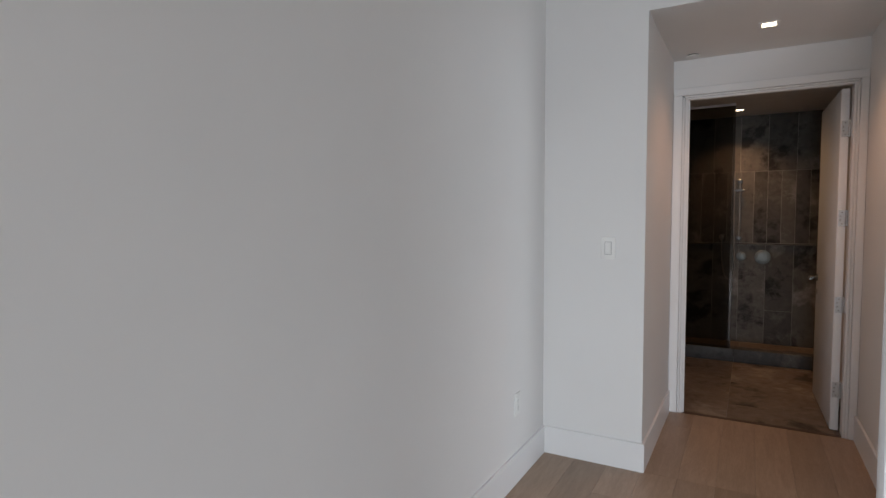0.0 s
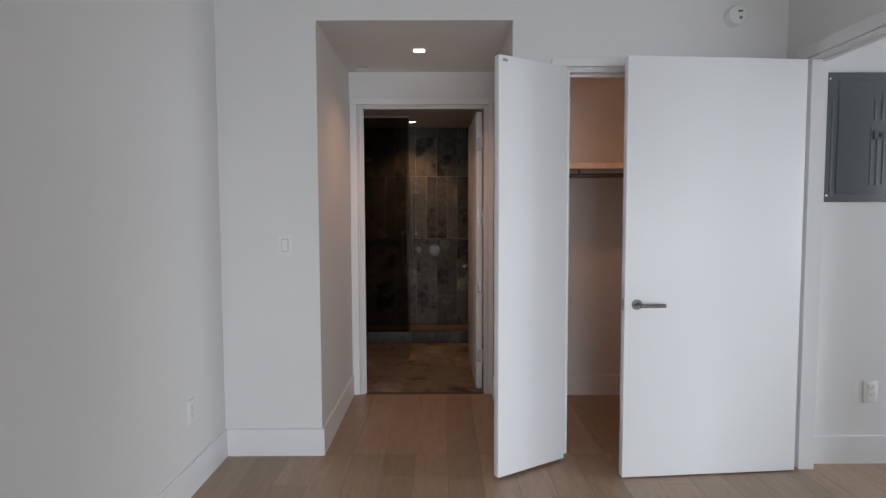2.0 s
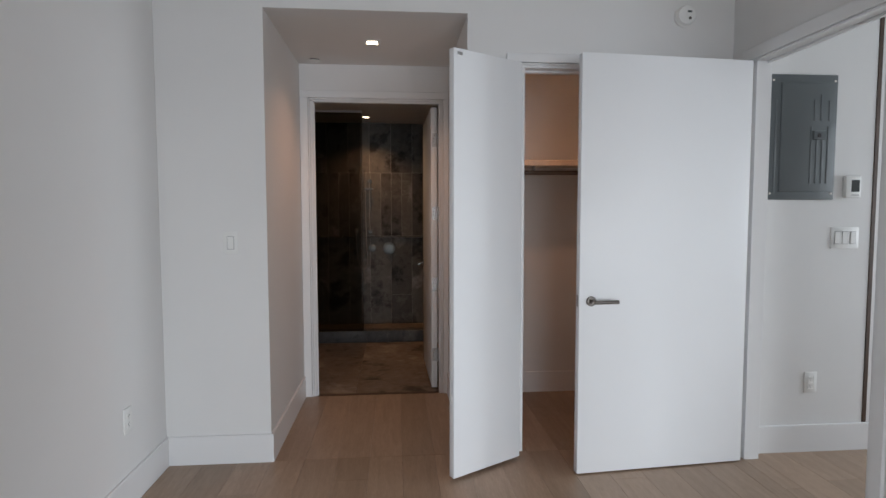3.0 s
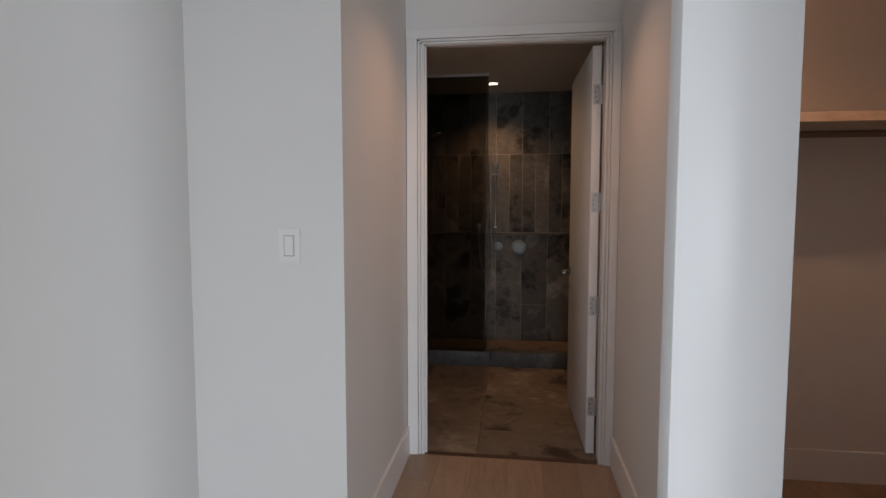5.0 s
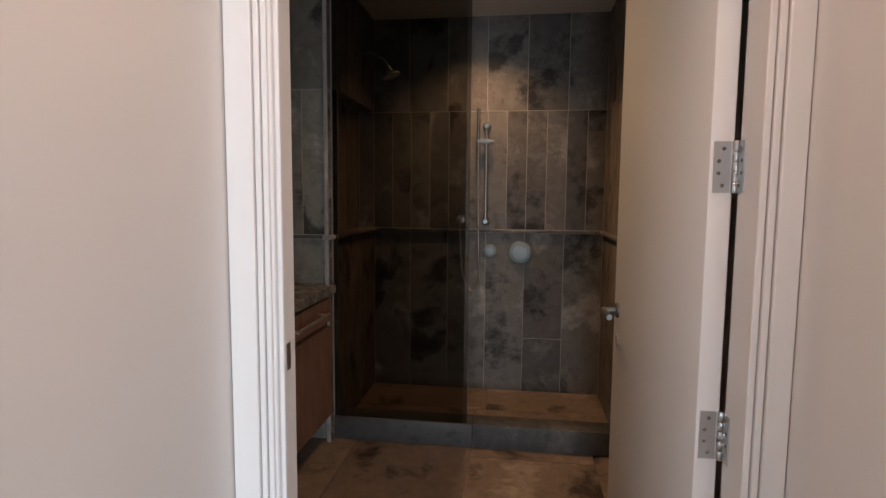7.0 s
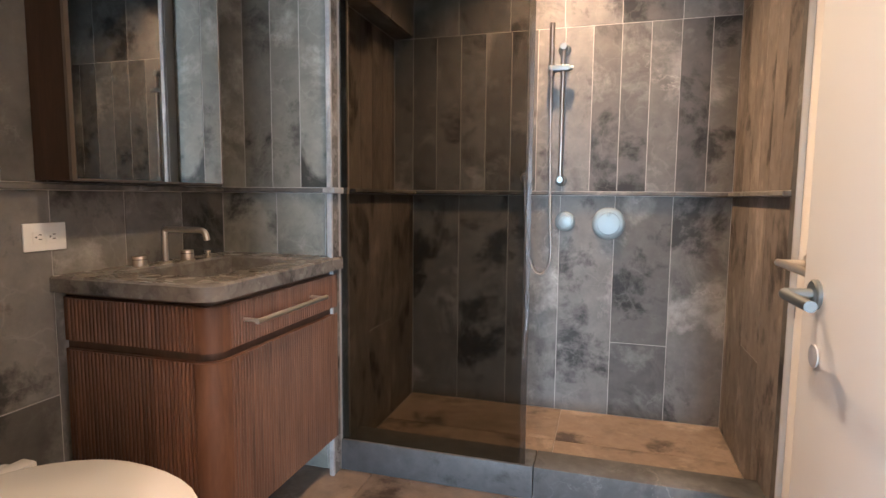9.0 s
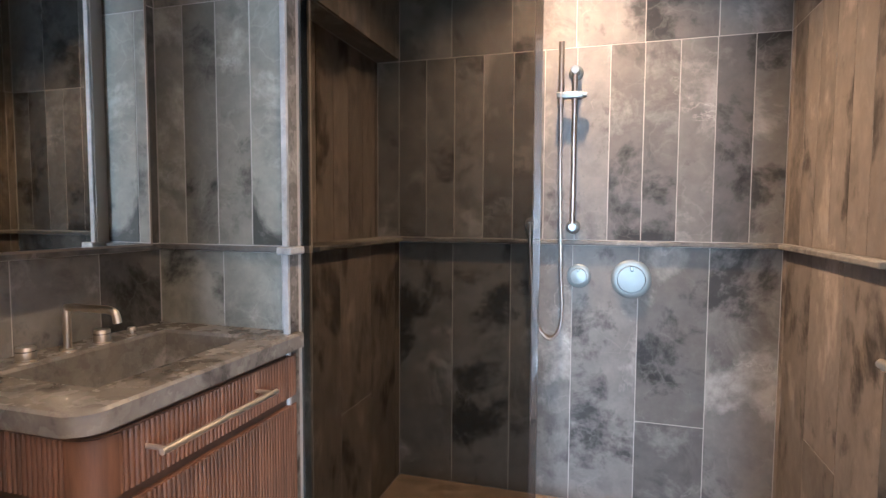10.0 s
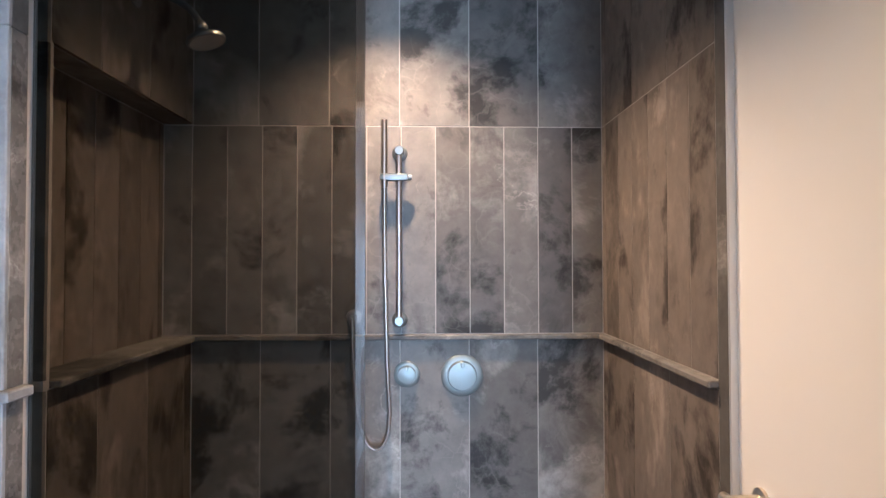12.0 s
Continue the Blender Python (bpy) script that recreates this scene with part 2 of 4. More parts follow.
def lathe(profile, m=Matrix(), seg=28):
    """Revolves (radius, height) round the local z axis."""
    bm = bmesh.new()
    rings = []
    for r, h in profile:
        if r < 1e-6:
            rings.append([bm.verts.new((0, 0, h))])
        else:
            rings.append([bm.verts.new((r * math.cos(2 * math.pi * i / seg), r * math.sin(2 * math.pi * i / seg), h)) for i in range(seg)])
    for a, b in zip(rings, rings[1:]):
        for i in range(seg):
            j = (i + 1) % seg
            if len(a) == 1 and len(b) > 1:
                bm.faces.new((a[0], b[i], b[j]))
            elif len(b) == 1 and len(a) > 1:
                bm.faces.new((a[i], b[0], a[j]))
            elif len(a) > 1:
                bm.faces.new((a[i], b[i], b[j], a[j]))
    bmesh.ops.recalc_face_normals(bm, faces=bm.faces)
    bmesh.ops.transform(bm, matrix=m, verts=bm.verts)
    return bm


def tube(points, r, seg=12, bm=None):
    """A round bar along the points, closed at its ends."""
    bm = bm or bmesh.new()
    pts = [Vector(p) for p in points]
    rings = []
    up = Vector((0, 0, 1))
    for i, p in enumerate(pts):
        d = (pts[min(i + 1, len(pts) - 1)] - pts[max(i - 1, 0)]).normalized()
        side = d.cross(up)
        if side.length < 0.05:
            side = d.cross(Vector((1, 0, 0)))
        side.normalize()
        other = side.cross(d).normalized()
        up = other
        rings.append([bm.verts.new(p + r * (math.cos(2 * math.pi * k / seg) * side + math.sin(2 * math.pi * k / seg) * other)) for k in range(seg)])
    for a, b in zip(rings, rings[1:]):
        for k in range(seg):
            j = (k + 1) % seg
            bm.faces.new((a[k], a[j], b[j], b[k]))
    bm.faces.new(rings[0])
    bm.faces.new(rings[-1][::-1])
    bmesh.ops.recalc_face_normals(bm, faces=bm.faces)
    return bm


def smooth_path(points, n=8):
    """A Catmull-Rom line through the points."""
    pts = [Vector(p) for p in points]
    out = []
    for i in range(len(pts) - 1):
        p0, p1, p2, p3 = pts[max(i - 1, 0)], pts[i], pts[i + 1], pts[min(i + 2, len(pts) - 1)]
        for k in range(n):
            t = k / n
            out.append(0.5 * ((2 * p1) + (p2 - p0) * t + (2 * p0 - 5 * p1 + 4 * p2 - p3) * t * t + (3 * p1 - p0 - 3 * p2 + p3) * t ** 3))
    out.append(pts[-1])
    return out


def outline_prism(points, z0, z1, bev=0.0, seg=2):
    bm = bmesh.new()
    f = bm.faces.new([bm.verts.new((x, y, z0)) for x, y in points])
    up = bmesh.ops.extrude_face_region(bm, geom=[f])
    bmesh.ops.translate(bm, vec=(0, 0, z1 - z0), verts=[v for v in up["geom"] if isinstance(v, bmesh.types.BMVert)])
    bmesh.ops.recalc_face_normals(bm, faces=bm.faces)
    if bev:
        edges = [e for e in bm.edges if abs(e.verts[0].co.z - e.verts[1].co.z) < 1e-6]
        bmesh.ops.bevel(bm, geom=edges, offset=bev, segments=seg, profile=0.5, affect="EDGES")
    return bm


def structure(name, bm, mat, label="", category="", smooth=False):
    return tagged(mesh_object(name, bm, mat, None, smooth), label, category, "", "structure")


# main measures
EW = 0.085
LEFT, RIGHT, NORTH, SOUTH = -1.08, 2.05, 2.82, -4.2
HX0, HX1, HALL_Z = -0.53, 0.545, 2.422
DY0, DY1 = 3.89, 3.985
BX0, BX1, BACK, FRONT, BZ = -1.405, 0.59, 6.343, 5.567, 2.41
SX0, SX1 = -0.880, 0.575
PX, PF, RY = -0.904, 5.522, 5.602
NX = SX0 - 0.102
ROOM_Z = 3.05
# unseen widening of the bedroom, added to hold the second window opening
WIDE_X, WIDE_Y = 4.1, 1.0
PANEL_Y = 2.69

# the bedroom's walls
structure("wall_west", boxes((LEFT - 0.12, SOUTH, 0, LEFT, NORTH, ROOM_Z)), WALL, "smooth white painted bedroom wall", "wall")
structure("wall_north", boxes(
    (LEFT - 0.12, NORTH, 0, HX0, NORTH + 0.12, ROOM_Z),
    (HX0, NORTH, HALL_Z, HX1, NORTH + 0.12, ROOM_Z),
    (HX1, NORTH, 0, 0.845, NORTH + 0.12, ROOM_Z),
    (0.845, NORTH, 2.16, 1.75, NORTH + 0.12, ROOM_Z),
    (1.75, NORTH, 0, RIGHT + EW, NORTH + 0.12, ROOM_Z)), WALL, "white painted wall with hallway and closet openings", "wall")
structure("wall_east", boxes(
    (RIGHT, WIDE_Y, 0, RIGHT + EW, 1.822, ROOM_Z),
    (RIGHT, 1.822, 2.17, RIGHT + EW, 2.63, ROOM_Z),
    (RIGHT, 2.63, 0, RIGHT + EW, NORTH, ROOM_Z),
    (RIGHT + EW, WIDE_Y, 0, WIDE_X + 0.12, WIDE_Y + 0.12, ROOM_Z),
    (WIDE_X, SOUTH, 0, WIDE_X + 0.12, WIDE_Y, ROOM_Z)), WALL, "white painted wall with the bedroom doorway", "wall")
structure("wall_south", boxes(
    (LEFT - 0.12, SOUTH - 0.15, 0, -0.42, SOUTH, ROOM_Z),
    (1.66, SOUTH - 0.15, 0, 2.26, SOUTH, ROOM_Z),
    (3.94, SOUTH - 0.15, 0, WIDE_X + 0.12, SOUTH, ROOM_Z),
    (-0.42, SOUTH - 0.15, 0, 1.66, SOUTH, 0.2), (2.26, SOUTH - 0.15, 0, 3.94, SOUTH, 0.2),
    (-0.42, SOUTH - 0.15, 1.95, 1.66, SOUTH, ROOM_Z), (2.26, SOUTH - 0.15, 1.95, 3.94, SOUTH, ROOM_Z)), WALL, "white painted wall, unseen, with a window opening and an added second one", "wall")
structure("ceiling", boxes((LEFT - 0.12, WIDE_Y + 0.12, ROOM_Z, RIGHT + EW, NORTH + 0.12, ROOM_Z + 0.1), (LEFT - 0.12, SOUTH - 0.15, ROOM_Z, WIDE_X + 0.12, WIDE_Y + 0.12, ROOM_Z + 0.1)), CEIL, "white painted bedroom ceiling", "ceiling")

# the hallway
structure("wall_hall_west", boxes((HX0 - 0.12, NORTH + 0.12, 0, HX0, DY0, HALL_Z)), WALL, "white painted hallway wall", "wall")
structure("wall_hall_east", boxes((HX1, NORTH + 0.12, 0, HX1 + 0.12, DY0, HALL_Z)), WALL, "white painted hallway wall", "wall")
structure("ceiling_hall", boxes((HX0 - 0.12, NORTH + 0.12, HALL_Z, HX1 + 0.12, DY0, HALL_Z + 0.1)), CEIL, "low white painted hallway ceiling", "ceiling")
structure("wall_bath_south", boxes(
    (BX0 - 0.12, DY0, 0, -0.455, DY1, ROOM_Z),
    (0.49, DY0, 0, BX1 + 0.12, DY1, ROOM_Z),
    (-0.455, DY0, 2.19, 0.49, DY1, ROOM_Z)), WALL, "white painted wall round the bathroom doorway", "wall")

# the closet
structure("wall_closet", boxes(
    (HX1 + 0.12, 3.86, 0, RIGHT + EW, 3.89, 2.6),
    (RIGHT, NORTH + 0.12, 0, RIGHT + EW, 3.86, 2.6)), WALL, "white painted closet wall", "wall")
structure("ceiling_closet", boxes((HX1 + 0.12, NORTH + 0.12, 2.405, RIGHT, 3.86, 2.5)), CEIL, "white closet ceiling", "ceiling")

# the corridor behind the bedroom door
structure("wall_corridor_north", boxes((RIGHT + EW, PANEL_Y, 0, 2.805, PANEL_Y + 0.13, 2.6), (2.833, PANEL_Y, 0, 6.0, PANEL_Y + 0.13, 2.6), (2.805, PANEL_Y + 0.03, 0, 2.833, PANEL_Y + 0.13, 2.6)), WALL, "white painted corridor wall", "wall")
# unseen end wall; its opening is added for the corridor fill
structure("wall_corridor_east", boxes((6.0, WIDE_Y, 0, 6.12, 1.25, 2.6), (6.0, 2.55, 0, 6.12, PANEL_Y + 0.13, 2.6), (6.0, 1.25, 0, 6.12, 2.55, 0.4), (6.0, 1.25, 2.3, 6.12, 2.55, 2.6)), WALL, "white painted corridor wall, unseen, with an added opening for the fill light", "wall")
structure("wall_corridor_south", boxes((WIDE_X + 0.12, WIDE_Y, 0, 6.0, WIDE_Y + 0.12, 2.6)), WALL, "white painted corridor wall", "wall")
structure("ceiling_corridor", boxes((RIGHT + EW, WIDE_Y + 0.12, 2.6, 6.12, PANEL_Y + 0.13, 2.7)), CEIL, "white painted corridor ceiling", "ceiling")

# the bathroom's shell, behind the tiles
T = 0.0014
structure("wall_bath_west", boxes((BX0 - 0.12, DY1, 0, BX0 - T, FRONT + T, ROOM_Z)), GROUT, "pale grout behind grey stone tiles", "wall")
structure("wall_vanity_end", boxes((BX0 - 0.12, FRONT + T, 0, NX - T, BACK + 0.12, ROOM_Z), (NX - T, FRONT + T, 0, -0.925, RY, ROOM_Z), (-0.925, PF + 0.004, 0, PX - 0.004, RY, ROOM_Z)), GROUT, "pale grout behind grey stone tiles", "wall")
structure("wall_shower_west", boxes(
    (NX - T, RY, 0, SX0 - T, BACK + T, 1.075),
    (NX - T, RY, 1.845, SX0 - T, BACK + T, ROOM_Z),
    (NX - T, RY, 1.075, SX0 - T, RY + 0.02, 1.845)), GROUT, "stone tiled shower wall with a long recessed niche", "wall")
structure("wall_shower_north", boxes((NX - T, BACK + T, 0, BX1 + 0.12, BACK + 0.12, ROOM_Z)), GROUT, "pale grout behind grey stone tiles", "wall")
structure("wall_bath_east", boxes((BX1, DY1, 0, BX1 + 0.12, FRONT - 0.03, ROOM_Z)), WALL, "painted bathroom wall in warm light", "wall")
structure("wall_shower_east", boxes((SX1 + T, FRONT - 0.03, 0, BX1 + 0.12, BACK + T, ROOM_Z)), GROUT, "pale grout behind grey stone tiles", "wall")
structure("ceiling_bath", boxes((BX0 - T, DY1, BZ, BX1, FRONT + T, BZ + 0.1), (PX - T, FRONT + T, BZ, SX1 + T, BACK + T, BZ + 0.1)), CEIL, "low painted bathroom ceiling", "ceiling")
structure("ground", boxes((-8, -14, -0.30, 12, 14, -0.12)), GROUT, "plain concrete slab under the floors", "ground")


# trims
def baseboard(x0, y0, x1, y1, side):
    """A tall board along a wall from one point to another; side: the way that it stands off the wall."""
    h, t = 0.155, 0.015
    sx, sy = side
    xs, ys = sorted((x0, x1)), sorted((y0, y1))
    if sx:
        xs = sorted((x0, x0 + sx * t))
    else:
        ys = sorted((y0, y0 + sy * t))
    bm = box(xs[0], ys[0], 0.0, xs[1], ys[1], h)
    top = [e for e in bm.edges if all(abs(v.co.z - h) < 1e-5 for v in e.verts)]
    bmesh.ops.bevel(bm, geom=top, offset=0.004, segments=2, profile=0.5, affect="EDGES")
    return structure("baseboard", bm, TRIM, "tall white painted wooden baseboard", "baseboard")


baseboard(LEFT, SOUTH, LEFT, NORTH, (1, 0))
baseboard(LEFT + 0.015, NORTH, HX0 + 0.015, NORTH, (0, -1))
baseboard(HX0, NORTH, HX0, DY0, (1, 0))
baseboard(HX1, NORTH, HX1, DY0, (-1, 0))
baseboard(HX1 - 0.015, NORTH, 0.755, NORTH, (0, -1))
baseboard(HX1 + 0.12, 3.86, RIGHT, 3.86, (0, -1))
baseboard(RIGHT + EW, PANEL_Y, 6.0, PANEL_Y, (0, -1))
baseboard(RIGHT, WIDE_Y, RIGHT, 1.752, (-1, 0))


def casing(name, parts, label):
    thing = empty(name)
    tagged(thing, label, "door frame", "", "structure")
    for kind, items in parts:
        for it in items:
            part(kind, box(*it[:6], bev=it[6] if len(it) > 6 else 0.002), TRIM, thing)
    return thing


CY = DY0
casing("door_frame_1", [
    ("casing_board", [(-0.526, CY - 0.018, 0, -0.470, CY, 2.183), (0.502, CY - 0.018, 0, 0.543, CY, 2.183), (-0.526, CY - 0.018, 2.183, 0.543, CY, 2.232)]),
    ("casing_bead", [(-0.468, CY - 0.013, 0, -0.456, CY, 2.181), (-0.454, CY - 0.009, 0, -0.442, CY, 2.167), (0.487, CY - 0.013, 0, 0.500, CY, 2.181), (0.472, CY - 0.009, 0, 0.485, CY, 2.167),
                     (-0.468, CY - 0.013, 2.170, 0.5, CY, 2.181), (-0.454, CY - 0.009, 2.157, 0.485, CY, 2.168)]),
    ("jamb", [(-0.455, CY, 0, -0.436, DY1, 2.165), (0.474, CY, 0, 0.49, DY1, 2.165), (-0.455, CY, 2.165, 0.49, DY1, 2.19)]),
    ("door_stop", [(-0.436, CY + 0.012, 0, -0.426, CY + 0.028, 2.155), (-0.426, CY + 0.012, 2.155, 0.474, CY + 0.028, 2.165)]),
], "white painted door frame with stepped casing round the bathroom doorway")

casing("door_frame_2", [
    ("casing_board", [(0.758, NORTH - 0.018, 0, 0.835, NORTH, 2.168), (1.76, NORTH - 0.018, 0, 1.837, NORTH, 2.168), (0.758, NORTH - 0.018, 2.168, 1.837, NORTH, 2.215)]),
    ("casing_bead", [(0.837, NORTH - 0.01, 2.156, 1.758, NORTH, 2.166)]),
    ("jamb", [(0.845, NORTH, 0, 0.862, NORTH + 0.12, 2.142), (1.733, NORTH, 0, 1.75, NORTH + 0.12, 2.142), (0.845, NORTH, 2.142, 1.75, NORTH + 0.12, 2.16)]),
    ("door_stop", [(0.862, NORTH + 0.05, 2.128, 1.733, NORTH + 0.075, 2.142)]),
], "white painted door frame round the closet opening")

casing("door_frame_3", [
    ("casing_board", [(RIGHT - 0.018, 2.645, 0, RIGHT, 2.71, 2.16), (RIGHT - 0.018, 1.754, 0, RIGHT, 1.810, 2.16), (RIGHT - 0.018, 1.754, 2.16, RIGHT, 2.71, 2.222)]),
    ("casing_bead", [(RIGHT - 0.010, 1.812, 2.146, RIGHT, 2.643, 2.158), (RIGHT - 0.01, 1.812, 0, RIGHT, 1.825, 2.144)]),
    ("jamb", [(RIGHT, 2.61, 0, RIGHT + EW, 2.63, 2.15), (RIGHT, 1.822, 0, RIGHT + EW, 1.840, 2.15), (RIGHT, 1.822, 2.15, RIGHT + EW, 2.63, 2.17)]),
    ("door_stop", [(RIGHT + 0.055, 1.840, 2.138, RIGHT + 0.075, 2.61, 2.15)]),
], "white painted door frame round the bedroom doorway")


# doors
def lever(parent, x, y, z, side, along, mat, name="lever_handle"):
    """A round rose with a straight lever. side: which way it stands off the leaf's face (local y); along: which way the lever points (local x)."""
    rose = part(name, lathe([(0, 0), (0.026, 0), (0.026, 0.006), (0.023, 0.009), (0.010, 0.009), (0.010, 0.05), (0, 0.05)],
                            Matrix.Translation((x, y, z)) @ Matrix.Rotation(radians(-90 * side), 4, "X")), mat, parent, "brushed metal lever handle")
    bar = smooth_path([(x, y + side * 0.048, z), (x + along * 0.012, y + side * 0.052, z), (x + along * 0.06, y + side * 0.052, z), (x + along * 0.125, y + side * 0.052, z)], 4)
    part("lever", tube(bar, 0.0095, 14), mat, rose)
    return rose


def leaf(width, height, thick, mat):
    bm = box(0, 0, 0.008, width, thick, height, 0.0025, 2)
    return bm


def hinge(parent, z, x, y, facing):
    """Two plates and a knuckle with screws; local to the leaf. facing: the plate's face (local -x)."""
    base = part("hinge", boxes((x - 0.002, y, z - 0.05, x + 0.0005, y + 0.032, z + 0.05)), STEEL, parent, "steel door hinge")
    jamb = part("jamb_plate", box(x - 0.036, y - 0.0145, z - 0.05, x - 0.005, y - 0.0115, z + 0.05, 0.0006), STEEL, base, smooth=False)
    for k, (z0, z1) in enumerate(((-0.051, -0.031), (-0.030, -0.011), (-0.010, 0.010), (0.011, 0.030), (0.031, 0.051))):
        part("knuckle", lathe([(0, z0), (0.0058, z0), (0.0065, z0 + 0.001), (0.0065, z1 - 0.001), (0.0058, z1), (0, z1)], Matrix.Translation((x - 0.003, y - 0.0085, z)), 14), STEEL, base)
    for dz in (-0.036, -0.012, 0.012, 0.036):
        off = 0.008 if abs(dz) < 0.02 else 0.0
        part("screw", lathe([(0.0, 0.0015), (0.003, 0.001), (0.004, 0)], Matrix.Translation((x - 0.002, y + 0.014 + off, z + dz)) @ Matrix.Rotation(radians(-90), 4, "Y"), 10), BRONZE, base)
        part("screw", lathe([(0.0, 0.0015), (0.003, 0.001), (0.004, 0)], Matrix.Translation((x - 0.016 - off, y - 0.0115, z + dz)) @ Matrix.Rotation(radians(-90), 4, "X"), 10), BRONZE, jamb)
    return base


# bathroom door: local x runs from the hinge to the free edge, local y through the leaf
bath_door = tagged(empty("bathroom_door", 0.466, 3.992, 0, 91.3), "white painted flush bathroom door standing wide open", "door", "", "structure")
part("leaf", leaf(0.862, 2.15, 0.045, DOOR), DOOR, bath_door)
lever(bath_door, 0.80, 0.045, 0.905, 1, -1, CHROME)
lever(bath_door, 0.80, 0.0, 0.905, -1, -1, CHROME)
for hz in (1.905, 1.354, 0.81, 0.268):
    hinge(bath_door, hz, 0.0, 0.006, -1)
part("grey_disc", lathe([(0, 0.0), (0.02, 0.0), (0.02, 0.003), (0, 0.003)], Matrix.Translation((0.79, 0.0455, 0.80)) @ Matrix.Rotation(radians(-90), 4, "X"), 16), GREY_PLASTIC, bath_door, "small flat grey disc below the lever")

strike = tagged(mesh_object("strike_plate", box(-0.4375, 3.925, 0.915, -0.4345, 3.957, 0.975, 0.0008), STEEL), "small steel strike plate in the door jamb", "strike plate")

# bedroom door: hinged at the corner, standing open in front of the closet
bed_door = tagged(empty("bedroom_door", 2.011, 2.628, 0, 184.6), "white painted flush bedroom door open in front of the closet", "door", "", "structure")
part("leaf", leaf(0.941, 2.143, 0.042, DOOR), DOOR, bed_door)
lever(bed_door, 0.878, 0.042, 0.905, 1, -1, BRONZE)
lever(bed_door, 0.878, 0.0, 0.905, -1, -1, BRONZE)
part("latch_plate", box(0.9405, 0.008, 0.875, 0.9425, 0.034, 0.935, 0.0008), STEEL, bed_door)

closet_leaf = tagged(empty("closet_door", 1.729, 2.862, 0, 180.0), "narrow white painted closet door leaf, closed", "door", "", "structure")
part("leaf", leaf(0.434, 2.124, 0.038, DOOR), DOOR, closet_leaf)
part("pull_knob", lathe([(0, 0), (0.012, 0), (0.008, 0.012), (0.014, 0.022), (0.012, 0.028), (0, 0.030)], Matrix.Translation((0.39, 0.038, 0.92)) @ Matrix.Rotation(radians(-90), 4, "X"), 18), BRONZE, closet_leaf)

# closet door: a narrow leaf swung far out
closet_door = tagged(empty("closet_door", 0.805, 2.760, 0.008, 211.0), "narrow white painted closet door leaf standing open", "door", "", "structure")
part("leaf", leaf(0.452, 2.138, 0.038, DOOR), DOOR, closet_door)
part("roller_catch", box(0.40, 0.037, 2.108, 0.43, 0.041, 2.122, 0.001), STEEL, closet_door, "small steel roller catch")
part("pull_knob", lathe([(0, 0), (0.012, 0), (0.008, 0.012), (0.014, 0.022), (0.012, 0.028), (0, 0.030)], Matrix.Translation((0.405, 0.0, 0.905)) @ Matrix.Rotation(radians(90), 4, "X"), 18), BRONZE, closet_door)


# lamps and fittings on ceilings and walls
def downlight(x, y, z, label):
    thing = tagged(empty("ceiling_downlight", x, y, z), label, "ceiling light", "recessed downlights")
    ring = boxes((-0.05, -0.05, -0.003, 0.05, -0.034, 0.0), (-0.05, 0.034, -0.003, 0.05, 0.05, 0.0), (-0.05, -0.034, -0.003, -0.034, 0.034, 0.0), (0.034, -0.034, -0.003, 0.05, 0.034, 0.0))
    part("trim_ring", ring, TRIM, thing, smooth=False)
    part("lens", box(-0.034, -0.034, -0.002, 0.034, 0.034, 0.0), GLOW, thing, "glowing warm square lens", smooth=False)
    return thing


downlight(0.013, 3.36, HALL_Z, "small square recessed downlight, lit warm, in hallway ceiling")
downlight(-0.18, 4.76, BZ, "small square recessed downlight, lit warm, in bathroom ceiling")
downlight(-0.17, 5.95, BZ, "small square recessed downlight, lit warm, over the shower")

downlight(1.2, 3.02, 2.405, "small square recessed downlight, lit warm, in closet ceiling")

sprinkler = tagged(empty("sprinkler_cover", -0.405, 3.78, HALL_Z), "flat round white sprinkler cover on the hallway ceiling", "sprinkler cover")
part("disc", lathe([(0, -0.012), (0.040, -0.012), (0.042, -0.010), (0.042, -0.007), (0, -0.007)]), PLASTIC, sprinkler)
# black colour stands in for the shade above the disc
part("collar", lathe([(0, -0.007), (0.034, -0.007), (0.034, 0), (0, 0)]), BLACK, sprinkler, "collar painted black as the shadow gap")

smoke = tagged(empty("smoke_detector", 1.755, NORTH, 2.437), "round white smoke detector on the wall above the door", "smoke detector")
R90 = Matrix.Rotation(radians(90), 4, "X")
part("base", lathe([(0, 0), (0.058, 0), (0.058, 0.012), (0, 0.012)], R90), PLASTIC, smoke)
part("cap", lathe([(0.054, 0.012), (0.054, 0.026), (0.048, 0.036), (0.03, 0.040), (0, 0.040)], R90), PLASTIC, smoke)
part("sensor_window", box(0.0, -0.043, 0.012, 0.024, -0.039, 0.022, 0.001), GREY_METAL, smoke, "small dark sensor window")
part("test_button", lathe([(0, 0.040), (0.008, 0.040), (0.008, 0.043), (0, 0.043)], Matrix.Translation((0.014, 0, -0.018)) @ R90, 14), BRONZE, smoke)


